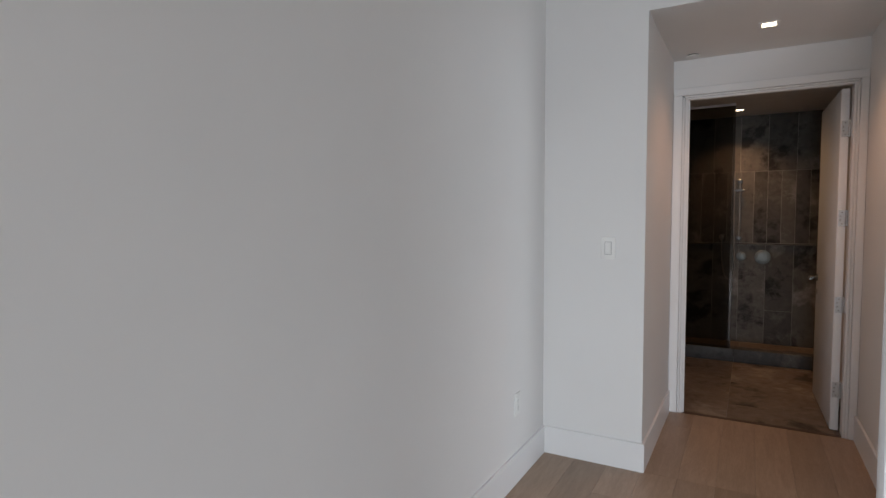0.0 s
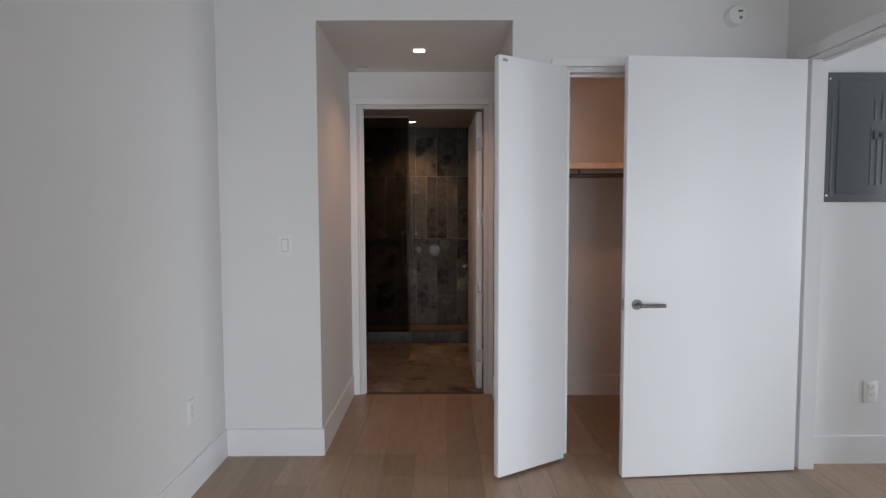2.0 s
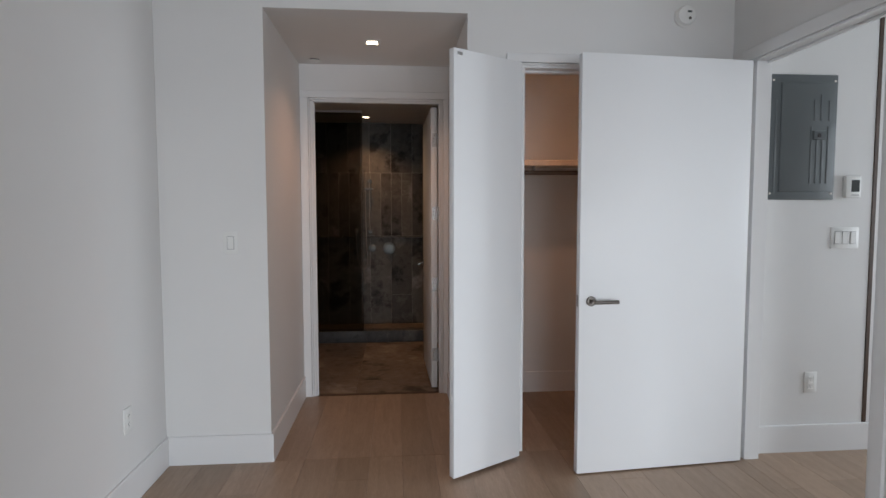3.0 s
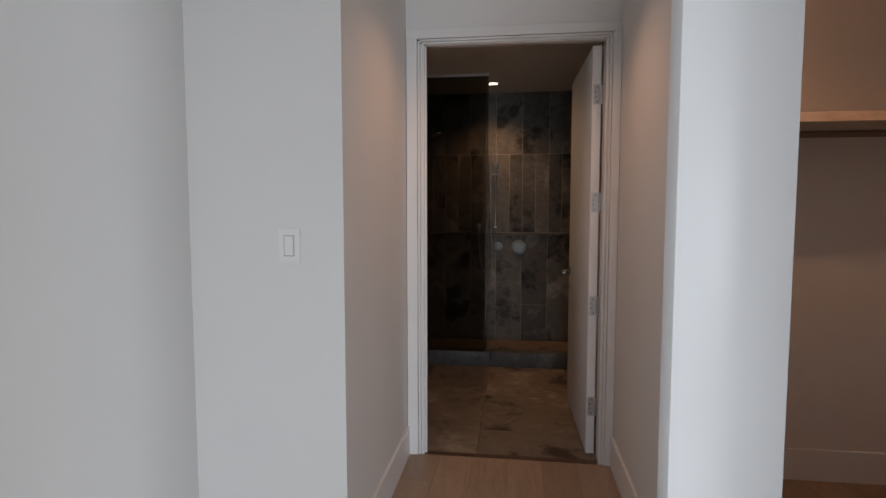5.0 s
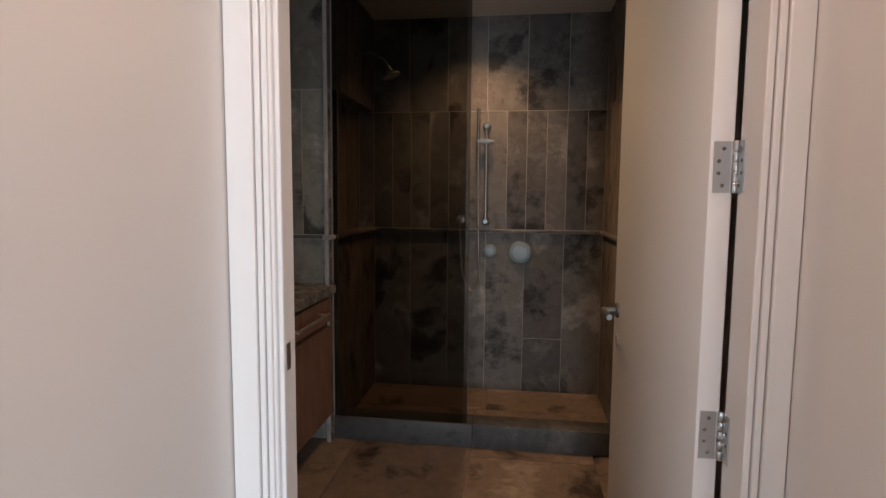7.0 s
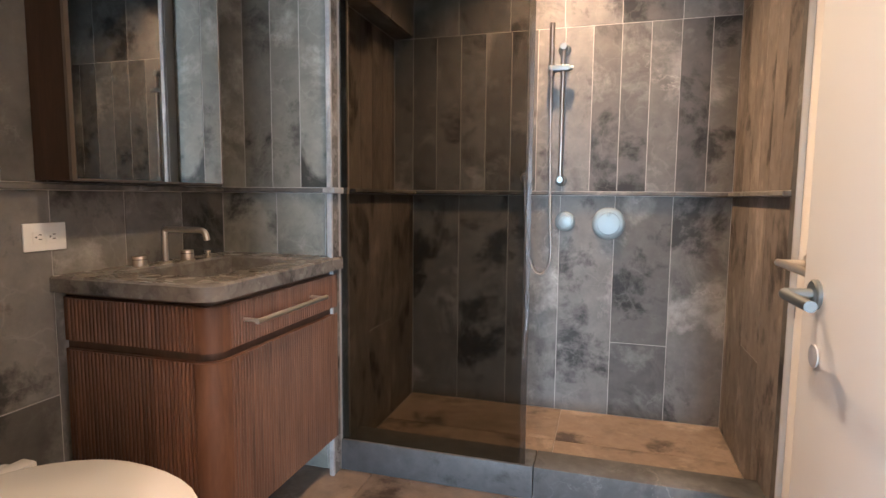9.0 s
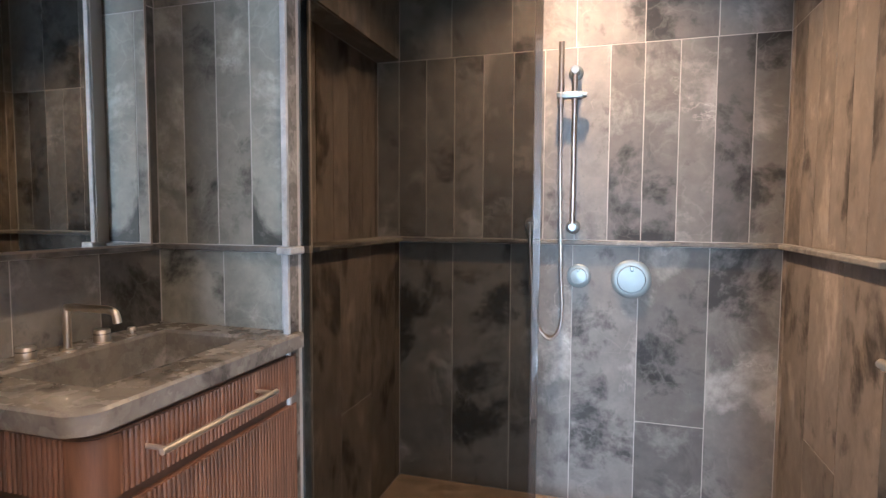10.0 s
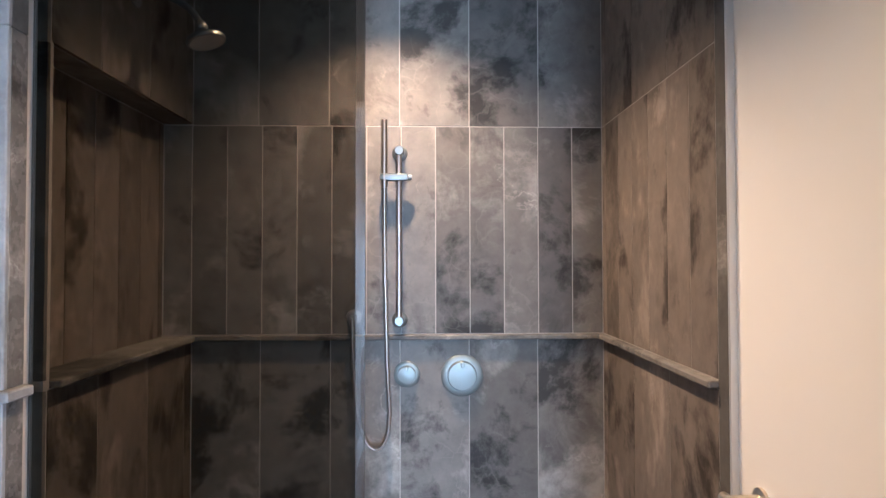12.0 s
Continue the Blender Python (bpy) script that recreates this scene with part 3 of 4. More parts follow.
def wall_plate(name, m, w, h, label, category, rockers=0, receptacles=0):
    """A plate in the local xz plane, standing off towards -y."""
    thing = new(name)
    thing.empty_display_size = 0.03
    thing.matrix_world = m
    tagged(thing, label, category)
    part("plate", box(-w / 2, -0.006, -h / 2, w / 2, 0, h / 2, 0.002, 2), PLASTIC, thing)
    for i in range(rockers):
        cx = (i - (rockers - 1) / 2) * 0.046
        part("rocker_frame", boxes((cx - 0.0185, -0.0066, -0.0355, cx + 0.0185, -0.006, 0.0355)), GREY_PLASTIC, thing, smooth=False)
        part("rocker", box(cx - 0.0155, -0.0095, -0.0325, cx + 0.0155, -0.0066, 0.0325, 0.001), PLASTIC, thing)
    for i in range(receptacles):
        vertical = h > w
        c = (i - (receptacles - 1) / 2) * 0.039
        cx, cz = (0, c) if vertical else (c, 0)
        r = part("receptacle", box(cx - 0.0165, -0.0078, cz - 0.0165, cx + 0.0165, -0.006, cz + 0.0165, 0.002), PLASTIC, thing)
        for dx, dz, sx, sz in ((-0.006, 0.003, 0.0013, 0.0045), (0.006, 0.003, 0.0013, 0.0038), (0.0, -0.008, 0.0022, 0.0022)):
            if not vertical:
                dx, dz, sx, sz = dz, dx, sz, sx
            part("slot", boxes((cx + dx - sx, -0.0082, cz + dz - sz, cx + dx + sx, -0.0078, cz + dz + sz)), BLACK, r, smooth=False)
    return thing


wall_plate("light_switch", pose(-0.719, NORTH, 1.197), 0.075, 0.118, "white single rocker light switch on the bedroom wall", "light switch", rockers=1)
wall_plate("wall_outlet", pose(LEFT, 2.405, 0.405, 0, 0, 90), 0.075, 0.118, "white duplex outlet low on the bedroom wall", "outlet", receptacles=2)
wall_plate("wall_outlet", pose(2.481, PANEL_Y, 0.397), 0.075, 0.118, "white duplex outlet low on the corridor wall", "outlet", receptacles=2)
wall_plate("light_switch", pose(2.65, PANEL_Y, 1.213), 0.165, 0.118, "white triple rocker light switch on the corridor wall", "light switch", rockers=3)
wall_plate("wall_outlet", pose(BX0, 4.835, 0.948, 0, 0, 90), 0.118, 0.075, "white outlet laid sideways above the vanity end", "outlet", receptacles=2)

thermostat = tagged(empty("thermostat", 2.672, PANEL_Y, 1.495), "white wall thermostat with a dark screen", "thermostat")
part("housing", box(-0.046, -0.024, -0.060, 0.046, 0, 0.060, 0.006, 3), PLASTIC, thermostat)
part("screen", box(-0.012, -0.0255, -0.028, 0.036, -0.023, 0.038, 0.001), SCREEN, thermostat, "dark glossy screen")
part("button_bar", box(-0.01, -0.0252, -0.048, 0.034, -0.0235, -0.042, 0.0005), GREY_PLASTIC, thermostat)

panel = tagged(empty("electrical_panel", 2.372, PANEL_Y, 1.763), "grey painted steel electrical panel set on the corridor wall", "electrical panel")
part("frame_plate", box(-0.196, -0.012, -0.339, 0.196, 0, 0.339, 0.006, 2), GREY_METAL, panel)
pdoor = part("panel_door", box(-0.132, -0.018, -0.295, 0.178, -0.011, 0.295, 0.003, 2), GREY_METAL, panel)
for px, z0, z1 in ((-0.160, -0.30, 0.20), (0.045, -0.25, 0.06), (0.078, -0.25, 0.02), (0.110, -0.25, 0.02), (0.142, -0.25, 0.06), (0.060, 0.09, 0.20), (0.098, 0.09, 0.23), (0.145, 0.09, 0.20)):
    part("pressed_rib", box(px - 0.006, -0.0200 if px > -0.15 else -0.0155, z0, px + 0.006, -0.016 if px > -0.15 else -0.010, z1, 0.0025, 2), GREY_METAL, pdoor)
part("latch", box(0.055, -0.024, -0.012, 0.13, -0.017, 0.035, 0.002), GREY_METAL, panel, "recessed dark latch")
part("latch_slot", box(0.078, -0.0255, 0.0, 0.098, -0.023, 0.022, 0.001), BLACK, panel)
for sx in (-0.178, 0.178):
    for sz in (-0.305, 0.305):
        part("screw", lathe([(0.006, 0), (0.005, 0.0025), (0, 0.003)], Matrix.Translation((sx, -0.012, sz)) @ R90, 12), BAR_NICKEL, panel)

tagged(mesh_object("door_edge", box(2.807, PANEL_Y - 0.004, 0.157, 2.831, PANEL_Y + 0.028, 2.42, 0.002), DARK_WOOD), "dark brown edge of a wooden pocket door", "door edge")

# closet shelf and rod
shelf = tagged(empty("closet_shelf", 1.3, 3.86, 1.69), "pale wooden closet shelf with a front lip", "shelf")
part("board", box(-0.63, -0.36, 0.0, 0.75, 0, 0.02, 0.002), SHELF_WOOD, shelf)
part("front_lip", box(-0.63, -0.38, -0.018, 0.75, -0.361, 0.022, 0.002), SHELF_WOOD, shelf)
rod = tagged(empty("closet_rod", 1.3, 3.56, 1.632), "dark metal clothes rod under the closet shelf", "clothes rod")
part("rod", tube([(-0.63, 0, 0), (0.75, 0, 0)], 0.015, 14), BRONZE, rod)
for bx in (-0.2, 0.4):
    part("bracket", boxes((bx - 0.008, -0.006, 0.0, bx + 0.008, 0.006, 0.055)), BRONZE, rod, smooth=False)


# vanity
def rounded_corner(x0, y0, x1, y1, r, n=8):
    """A plan outline with the corner at (x1, y0) rounded, anticlockwise."""
    arc = [(x1 - r + r * math.sin(a), y0 + r - r * math.cos(a)) for a in [math.pi / 2 * k / n for k in range(n + 1)]]
    return [(x0, y0), *arc, (x1, y1), (x0, y1)]


VX, VY0, VY1 = -0.899, 4.874, 5.556
vanity = tagged(empty("vanity_cabinet", -1.15, 5.2, 0.15), "walnut vanity cabinet with fluted fronts and rounded corner, wall-hung", "vanity")
VB = (-1.15, 5.2, 0.15)


def vpart(name, bm, mat, parent, label="", smooth=True):
    bmesh.ops.translate(bm, vec=(-VB[0], -VB[1], -VB[2]), verts=bm.verts)
    return part(name, bm, mat, parent, label, smooth)




def shell(x0, y0, x1, y1, r, t):
    """The front and near side of a box as one bent board."""
    return rounded_corner(x0, y0, x1, y1, r)[:-1] + rounded_corner(x0, y0 + t, x1 - t, y1, max(r - t, 0.01))[:-1][::-1]


# darker wood here paints the shade inside the gaps round the drawer
vpart("neck", outline_prism(shell(BX0 + 0.001, VY0 + 0.014, VX - 0.014, VY1, 0.05, 0.012), 0.60, 0.797), DARK_WOOD, vanity, "recessed band, darkened as the shadow gap under the slab")
vpart("carcass", outline_prism(rounded_corner(BX0 + 0.001, VY0 + 0.014, VX - 0.014, VY1, 0.05), 0.16, 0.599), DARK_WOOD, vanity, "recessed carcass, darkened for the shade in the joints")
lower = vpart("door", outline_prism(rounded_corner(BX0 + 0.002, VY0 + 0.004, VX - 0.004, VY1, 0.055), 0.15, 0.629, 0.002), WALNUT, vanity)
upper = vpart("drawer", outline_prism(shell(BX0 + 0.002, VY0 + 0.004, VX - 0.004, VY1, 0.055, 0.009), 0.651, 0.777, 0.002), WALNUT, vanity)
vpart("corner_post", outline_prism([(VX - 0.055 + 0.0575 * math.sin(a), VY0 + 0.055 - 0.0575 * math.cos(a)) for a in [radians(-3 + 96 * k / 10) for k in range(11)]] + [(VX - 0.02, VY0 + 0.058), (VX - 0.058, VY0 + 0.02)], 0.152, 0.627), WALNUT, lower)
vpart("corner_post", outline_prism([(VX - 0.055 + 0.0575 * math.sin(a), VY0 + 0.055 - 0.0575 * math.cos(a)) for a in [radians(-3 + 96 * k / 10) for k in range(11)]] + [(VX - 0.02, VY0 + 0.058), (VX - 0.058, VY0 + 0.02)], 0.653, 0.775), WALNUT, upper)
pull = vpart("pull_handle", tube([(VX + 0.050, 4.985, 0.722), (VX + 0.050, 5.375, 0.722)], 0.0075, 12), BAR_NICKEL, upper, "slim brushed nickel bar pull")
for py in (5.0, 5.36):
    vpart("post", tube([(VX - 0.004, py, 0.722), (VX + 0.050, py, 0.722)], 0.0055, 10), BAR_NICKEL, vanity)


def flute_mesh(z0, z1, mat):
    bm = bmesh.new()
    w, d = 0.0062, 0.005
    prof = [(-w, 0.002), (-w * 0.8, -d * 0.6), (-w * 0.35, -d), (w * 0.35, -d), (w * 0.8, -d * 0.6), (w, 0.002)]
    lo = [bm.verts.new((x, y, z0)) for x, y in prof]
    hi = [bm.verts.new((x, y, z1)) for x, y in prof]
    for k in range(len(prof) - 1):
        bm.faces.new((lo[k], lo[k + 1], hi[k + 1], hi[k]))
    bm.faces.new(hi)
    bm.faces.new(lo[::-1])
    bmesh.ops.recalc_face_normals(bm, faces=bm.faces)
    me = bpy.data.meshes.new("flute")
    bm.to_mesh(me)
    bm.free()
    for p in me.polygons:
        p.use_smooth = True
    me.set_sharp_from_angle(angle=radians(60))
    me.materials.append(mat)
    return me


for owner, z0, z1 in ((lower, 0.153, 0.626), (upper, 0.654, 0.774)):
    me = flute_mesh(z0 - VB[2], z1 - VB[2], WALNUT)
    y = VY0 + 0.064
    while y < VY1 - 0.004:
        piece("slat", me, owner, pose(VX - 0.004 - VB[0], y - VB[1], 0, 0, 0, 90))
        y += 0.0132
    x = VX - 0.064
    while x > BX0 + 0.008:
        piece("slat", me, owner, pose(x - VB[0], VY0 + 0.004 - VB[1], 0))
        x -= 0.0132

# stone worktop with a basin hollowed into it
WZ = 0.839
tx0, tx1, ty0, ty1 = BX0 + 0.001, -0.882, 4.842, FRONT - 0.001
bx0, bx1, by0, by1 = -1.300, -0.998, 4.975, 5.470


def worktop_meshes():
    bm, bowl = bmesh.new(), bmesh.new()
    out = rounded_corner(tx0, ty0, tx1, ty1, 0.06)
    n = len(out)
    inner = [(bx0, by0), (bx1, by0), (bx1, by1), (bx0, by1)]
    ch = 0.006
    cx, cy = (tx0 + tx1) / 2, (ty0 + ty1) / 2
    lo = [bm.verts.new((x, y, WZ - 0.044)) for x, y in out]
    hi = [bm.verts.new((x, y, WZ - ch)) for x, y in out]
    tp = [bm.verts.new((x - ch * (1 if x > cx else 0), y + ch * (1 if y < cy else 0), WZ)) for x, y in out]
    for a, b in ((lo, hi), (hi, tp)):
        for k in range(n):
            j = (k + 1) % n
            bm.faces.new((a[k], a[j], b[j], b[k]))
    under = bm.faces.new(lo[::-1])
    rim = [bm.verts.new((x, y, WZ)) for x, y in inner]
    edge = [bowl.verts.new((x, y, WZ)) for x, y in inner]
    mid = [bowl.verts.new((x + (0.006 if x == bx0 else -0.006), y + (0.006 if y == by0 else -0.006), WZ - 0.008)) for x, y in inner]
    low = [bowl.verts.new((x + (0.015 if x == bx0 else -0.015), y + (0.015 if y == by0 else -0.015), WZ - (0.15 if x == bx0 else 0.12))) for x, y in inner]
    for a, b in ((edge, mid), (mid, low)):
        for k in range(4):
            j = (k + 1) % 4
            bowl.faces.new((a[k], a[j], b[j], b[k]))
    bowl.faces.new(low)
    # top ring: out[0] is the back near corner, the arc is out[1:-2], then the far front and far back corners
    arc = tp[1:-2]
    half = len(arc) // 2
    bm.faces.new((tp[0], *arc[:half + 1], rim[1], rim[0]))
    bm.faces.new((*arc[half:], tp[-2], rim[2], rim[1]))
    bm.faces.new((tp[-2], tp[-1], rim[3], rim[2]))
    bm.faces.new((tp[-1], tp[0], rim[0], rim[3]))
    lip = [bm.verts.new((x, y, WZ - 0.044)) for x, y in inner]
    bm.faces.remove(under)
    for k in range(4):
        j = (k + 1) % 4
        bm.faces.new((lip[k], lip[j], rim[j], rim[k]))
    bmesh.ops.recalc_face_normals(bm, faces=bm.faces)
    for f in bowl.faces:
        f.normal_flip() if f.calc_center_median().z < WZ and f.normal.z < 0 else None
    return bm, bowl


slab_bm, bowl_bm = worktop_meshes()
worktop = tagged(empty("vanity_worktop"), "grey-brown stone vanity worktop with a square hollowed basin", "worktop")
part("slab", slab_bm, SLAB_STONE, worktop)
basin = part("basin", bowl_bm, SLAB_STONE, worktop, "deep square stone basin", smooth=False)
part("drain", lathe([(0, 0.004), (0.018, 0.004), (0.024, 0.002), (0.026, 0)], Matrix.Translation((-1.15, 5.24, WZ - 0.134))), NICKEL, basin)

faucet = tagged(empty("basin_faucet", -1.335, 5.185, WZ), "brushed nickel three-piece faucet on the stone worktop", "faucet")
part("base_ring", lathe([(0, 0), (0.019, 0), (0.019, 0.004), (0.011, 0.006), (0, 0.006)]), NICKEL, faucet)
sp = [(0, 0, 0.0), (0, 0, 0.092), (0, 0, 0.106), (0.010, 0, 0.112), (0.09, 0, 0.112), (0.135, 0, 0.112), (0.158, 0, 0.105), (0.166, 0, 0.080)]
part("spout", tube(smooth_path(sp, 5), 0.0095, 14), NICKEL, faucet)
for fy in (-0.105, 0.099):
    k = part("knob", lathe([(0, 0), (0.024, 0), (0.024, 0.003), (0.021, 0.004), (0.021, 0.031), (0.0195, 0.034), (0, 0.034)], Matrix.Translation((0, fy, 0))), NICKEL, faucet)
    part("knob_ring", lathe([(0.0212, 0.022), (0.0216, 0.023), (0.0216, 0.024), (0.0212, 0.025)], Matrix.Translation((0, fy, 0))), BRONZE, k)
plug = tagged(empty("drain_knob", -1.318, 5.365, WZ), "small round nickel drain knob on the worktop", "drain knob")
part("stem", lathe([(0, 0), (0.012, 0), (0.012, 0.004), (0.006, 0.006), (0.006, 0.016), (0, 0.016)]), NICKEL, plug)
part("cap", lathe([(0.006, 0.016), (0.0105, 0.017), (0.0105, 0.024), (0.009, 0.026), (0, 0.026)]), NICKEL, plug)

# mirror cabinet
MX, MY0, MY1, MZ0, MZ1 = -1.268, 4.815, 5.400, 1.100, 1.98
mc = tagged(empty("mirror_cabinet", BX0, MY0, MZ0), "dark wooden mirror cabinet with thin metal edges above the basin", "mirror cabinet")
part("body", box(0.001, 0.004, 0.0, MX - BX0 - 0.012, MY1 - MY0 - 0.004, MZ1 - MZ0, 0.001), DARK_WOOD, mc)
part("frame", boxes((MX - BX0 - 0.011, 0, -0.002, MX - BX0 - 0.001, 0.013, MZ1 - MZ0), (MX - BX0 - 0.011, MY1 - MY0 - 0.006, -0.002, MX - BX0 - 0.001, MY1 - MY0, MZ1 - MZ0),
             (MX - BX0 - 0.011, 0.013, -0.002, MX - BX0 - 0.001, MY1 - MY0 - 0.006, 0.004), (MX - BX0 - 0.011, 0.013, MZ1 - MZ0 - 0.006, MX - BX0 - 0.001, MY1 - MY0 - 0.006, MZ1 - MZ0)), BAR_METAL, mc, "thin dull metal edge", smooth=False)
part("mirror_pane", box(MX - BX0 - 0.010, 0.013, 0.004, MX - BX0 - 0.003, MY1 - MY0 - 0.006, MZ1 - MZ0 - 0.006), MIRROR, mc, "clear mirror glass", smooth=False)


# toilet
def oval(cx, cy, rx, ry, z, n=32, flat=-1):
    return [(cx + rx * math.cos(a) if math.cos(a) > 0 else cx + 0.75 * rx * math.cos(a), cy + ry * math.sin(a) * (1 if math.cos(a) > 0 else 1 - 0.12 * math.cos(a) ** 2), z) for a in [2 * math.pi * k / n for k in range(n)]]


def loft(sections):
    bm = bmesh.new()
    rings = [[bm.verts.new(p) for p in s] for s in sections]
    n = len(rings[0])
    for a, b in zip(rings, rings[1:]):
        for k in range(n):
            j = (k + 1) % n
            bm.faces.new((a[k], a[j], b[j], b[k]))
    bm.faces.new(rings[0][::-1])
    bm.faces.new(rings[-1])
    bmesh.ops.recalc_face_normals(bm, faces=bm.faces)
    return bm


TY = 4.53
toilet = tagged(empty("toilet", -1.04, TY, 0.10), "white ceramic wall-hung toilet with closed lid beside the vanity", "toilet")
part("bowl", loft([oval(-0.03, 0, 0.25, 0.13, 0.0), oval(-0.01, 0, 0.30, 0.16, 0.06), oval(0.01, 0, 0.318, 0.178, 0.18), oval(0.02, 0, 0.318, 0.183, 0.285)]), CERAMIC, toilet)
part("rear_block", box(-0.3645, -0.165, 0.02, -0.10, 0.165, 0.284, 0.02, 3), CERAMIC, toilet)
part("seat", loft([oval(0.02, 0, 0.318, 0.184, 0.288), oval(0.02, 0, 0.322, 0.187, 0.295), oval(0.02, 0, 0.319, 0.185, 0.305)]), CERAMIC, toilet)
part("lid", loft([oval(0.02, 0, 0.320, 0.186, 0.308), oval(0.02, 0, 0.324, 0.189, 0.316), oval(0.02, 0, 0.318, 0.185, 0.328), oval(0.02, 0, 0.298, 0.17, 0.332)]), CERAMIC, toilet)
part("hinge_bar", box(-0.262, -0.14, 0.285, -0.215, 0.14, 0.318, 0.006, 2), CERAMIC, toilet)

# towel bar behind the door
tb = tagged(empty("towel_bar", BX1, 5.44, 0.89), "brushed nickel towel bar on the painted bathroom wall", "towel bar")
part("rose", lathe([(0, 0), (0.024, 0), (0.024, 0.006), (0.011, 0.008), (0.011, 0.072), (0, 0.074)], Matrix.Rotation(radians(-90), 4, "Y")), NICKEL, tb)
part("rose", lathe([(0, 0), (0.024, 0), (0.024, 0.006), (0.011, 0.008), (0.011, 0.072), (0, 0.074)], Matrix.Translation((0, -0.42, 0)) @ Matrix.Rotation(radians(-90), 4, "Y")), NICKEL, tb)
part("bar", tube([(-0.066, 0.02, 0), (-0.066, -0.44, 0)], 0.0105, 14), NICKEL, tb)

# shower: curb, glass, fittings
curb = tagged(empty("shower_curb", SX0, FRONT, 0), "low grey stone curb across the shower", "shower curb", "", "structure")
cuts = [PX, -0.16, SX1 + T]
for a, b in zip(cuts, cuts[1:]):
    part("curb_stone", box(a + 0.001 - SX0, 0.012, 0, b - 0.001 - SX0, 0.150, 0.122, 0.004, 2), CURB_STONE, curb)

GY = 5.590
screen = tagged(empty("shower_screen", -0.19, GY, 0.122), "fixed panel of dark tinted shower glass up to the ceiling", "shower screen")
# the end strip is an added split: it alone carries the pane's reflection
for kind, x0, x1, face_mat, end_mat, note in (
        ("glass_pane", PX + 0.004 + 0.19, -0.020, GLASS, CLEAR_GLASS, "dark grey-brown tinted glass"),
        ("mirroring_strip", -0.020, 0.0, MIRRORING_GLASS, GLASS_EDGE, "end strip of the pane, split off to hold its bright reflection")):
    pane = part(kind, box(x0, -0.005, 0.002, x1, 0.005, BZ - 0.122 - 0.014), face_mat, screen, note, smooth=False)
    pane.data.materials.append(CLEAR_GLASS)
    pane.data.materials.append(end_mat)
    for face in pane.data.polygons:
        face.material_index = 0 if face.normal.y < -0.9 else 2 if face.normal.x > 0.9 else 1
part("ceiling_channel", boxes((PX + 0.004 + 0.19, -0.012, BZ - 0.122 - 0.02, 0.0, 0.012, BZ - 0.1225)), EDGE_TRIM, screen, "slim metal channel", smooth=False)

FACE_S = Matrix.Rotation(radians(90), 4, "X")


def valve(x, z, r, label):
    thing = tagged(empty("shower_valve", x, BACK, z), label, "shower valve")
    part("plate", lathe([(0, 0), (r, 0), (r, 0.006), (r - 0.004, 0.009), (r * 0.72, 0.010), (r * 0.72, 0.012), (0, 0.012)], FACE_S, 40), SATIN, thing)
    part("knob", lathe([(r * 0.70, 0.012), (r * 0.70, 0.024), (r * 0.66, 0.028), (r * 0.3, 0.031), (0, 0.032)], FACE_S, 40), SATIN, thing)
    part("pointer", box(-0.006, -0.046, r * 0.45, 0.006, -0.022, r * 0.72, 0.002), SATIN, thing)
    return thing


valve(0.068, 0.948, 0.074, "large round chrome shower valve on the stone wall")
valve(-0.127, 0.953, 0.046, "small round chrome shower valve on the stone wall")

bar = tagged(empty("hand_shower", -0.152, BACK, 1.44), "chrome slide bar with stick hand shower and metal hose", "hand shower")
OX, OY, OZ = -0.152, BACK, 1.44
part("slide_bar", tube([(0, -0.052, -0.30), (0, -0.052, 0.30)], 0.0095, 14), BAR_METAL, bar)
for ez in (0.295, -0.295):
    part("bar_end", lathe([(0, 0), (0.028, 0), (0.028, 0.006), (0.024, 0.010), (0.017, 0.012), (0.017, 0.060), (0.014, 0.064), (0, 0.064)], Matrix.Translation((0, 0, ez)) @ FACE_S, 24), CHROME, bar)
slider = part("slider", box(-0.066, -0.072, 0.190, 0.030, -0.040, 0.214, 0.004, 2), CHROME, bar)
part("slider_knob", tube([(0.028, -0.052, 0.202), (0.044, -0.052, 0.202)], 0.010, 14), CHROME, slider)
part("hand_piece", tube([(-0.050, -0.062, 0.165), (-0.050, -0.062, 0.40)], 0.0105, 14), BAR_METAL, bar, "slim stick hand shower")
hose = smooth_path([(-0.050, -0.062, 0.166), (-0.048, -0.060, -0.1), (-0.040, -0.055, -0.45), (-0.033, -0.05, -0.62), (-0.045, -0.05, -0.70), (-0.080, -0.05, -0.735), (-0.118, -0.05, -0.70), (-0.145, -0.05, -0.60), (-0.158, -0.048, -0.42), (-0.161, -0.046, -0.315)], 8)
part("hose", tube(hose, 0.0065, 10), BAR_METAL, bar, "flexible metal shower hose")
out_ = part("wall_outlet_elbow", lathe([(0, 0), (0.027, 0), (0.027, 0.007), (0.012, 0.009), (0.012, 0.046), (0.010, 0.050), (0, 0.050)], Matrix.Translation((-0.161, 0, -0.285)) @ FACE_S, 24), BAR_METAL, bar)
part("elbow_drop", tube([(-0.161, -0.046, -0.285), (-0.161, -0.046, -0.325)], 0.0095, 12), BAR_METAL, out_)

head = tagged(empty("overhead_shower", SX0, 5.95, 2.10), "chrome shower head on a short wall arm", "shower head")
part("rose", lathe([(0, 0), (0.028, 0), (0.028, 0.006), (0.012, 0.010), (0, 0.010)], Matrix.Rotation(radians(90), 4, "Y"), 20), CHROME, head)
part("arm", tube(smooth_path([(0, 0, 0), (0.08, 0, 0.005), (0.15, 0, -0.03), (0.185, 0, -0.075)], 5), 0.0095, 12), CHROME, head)
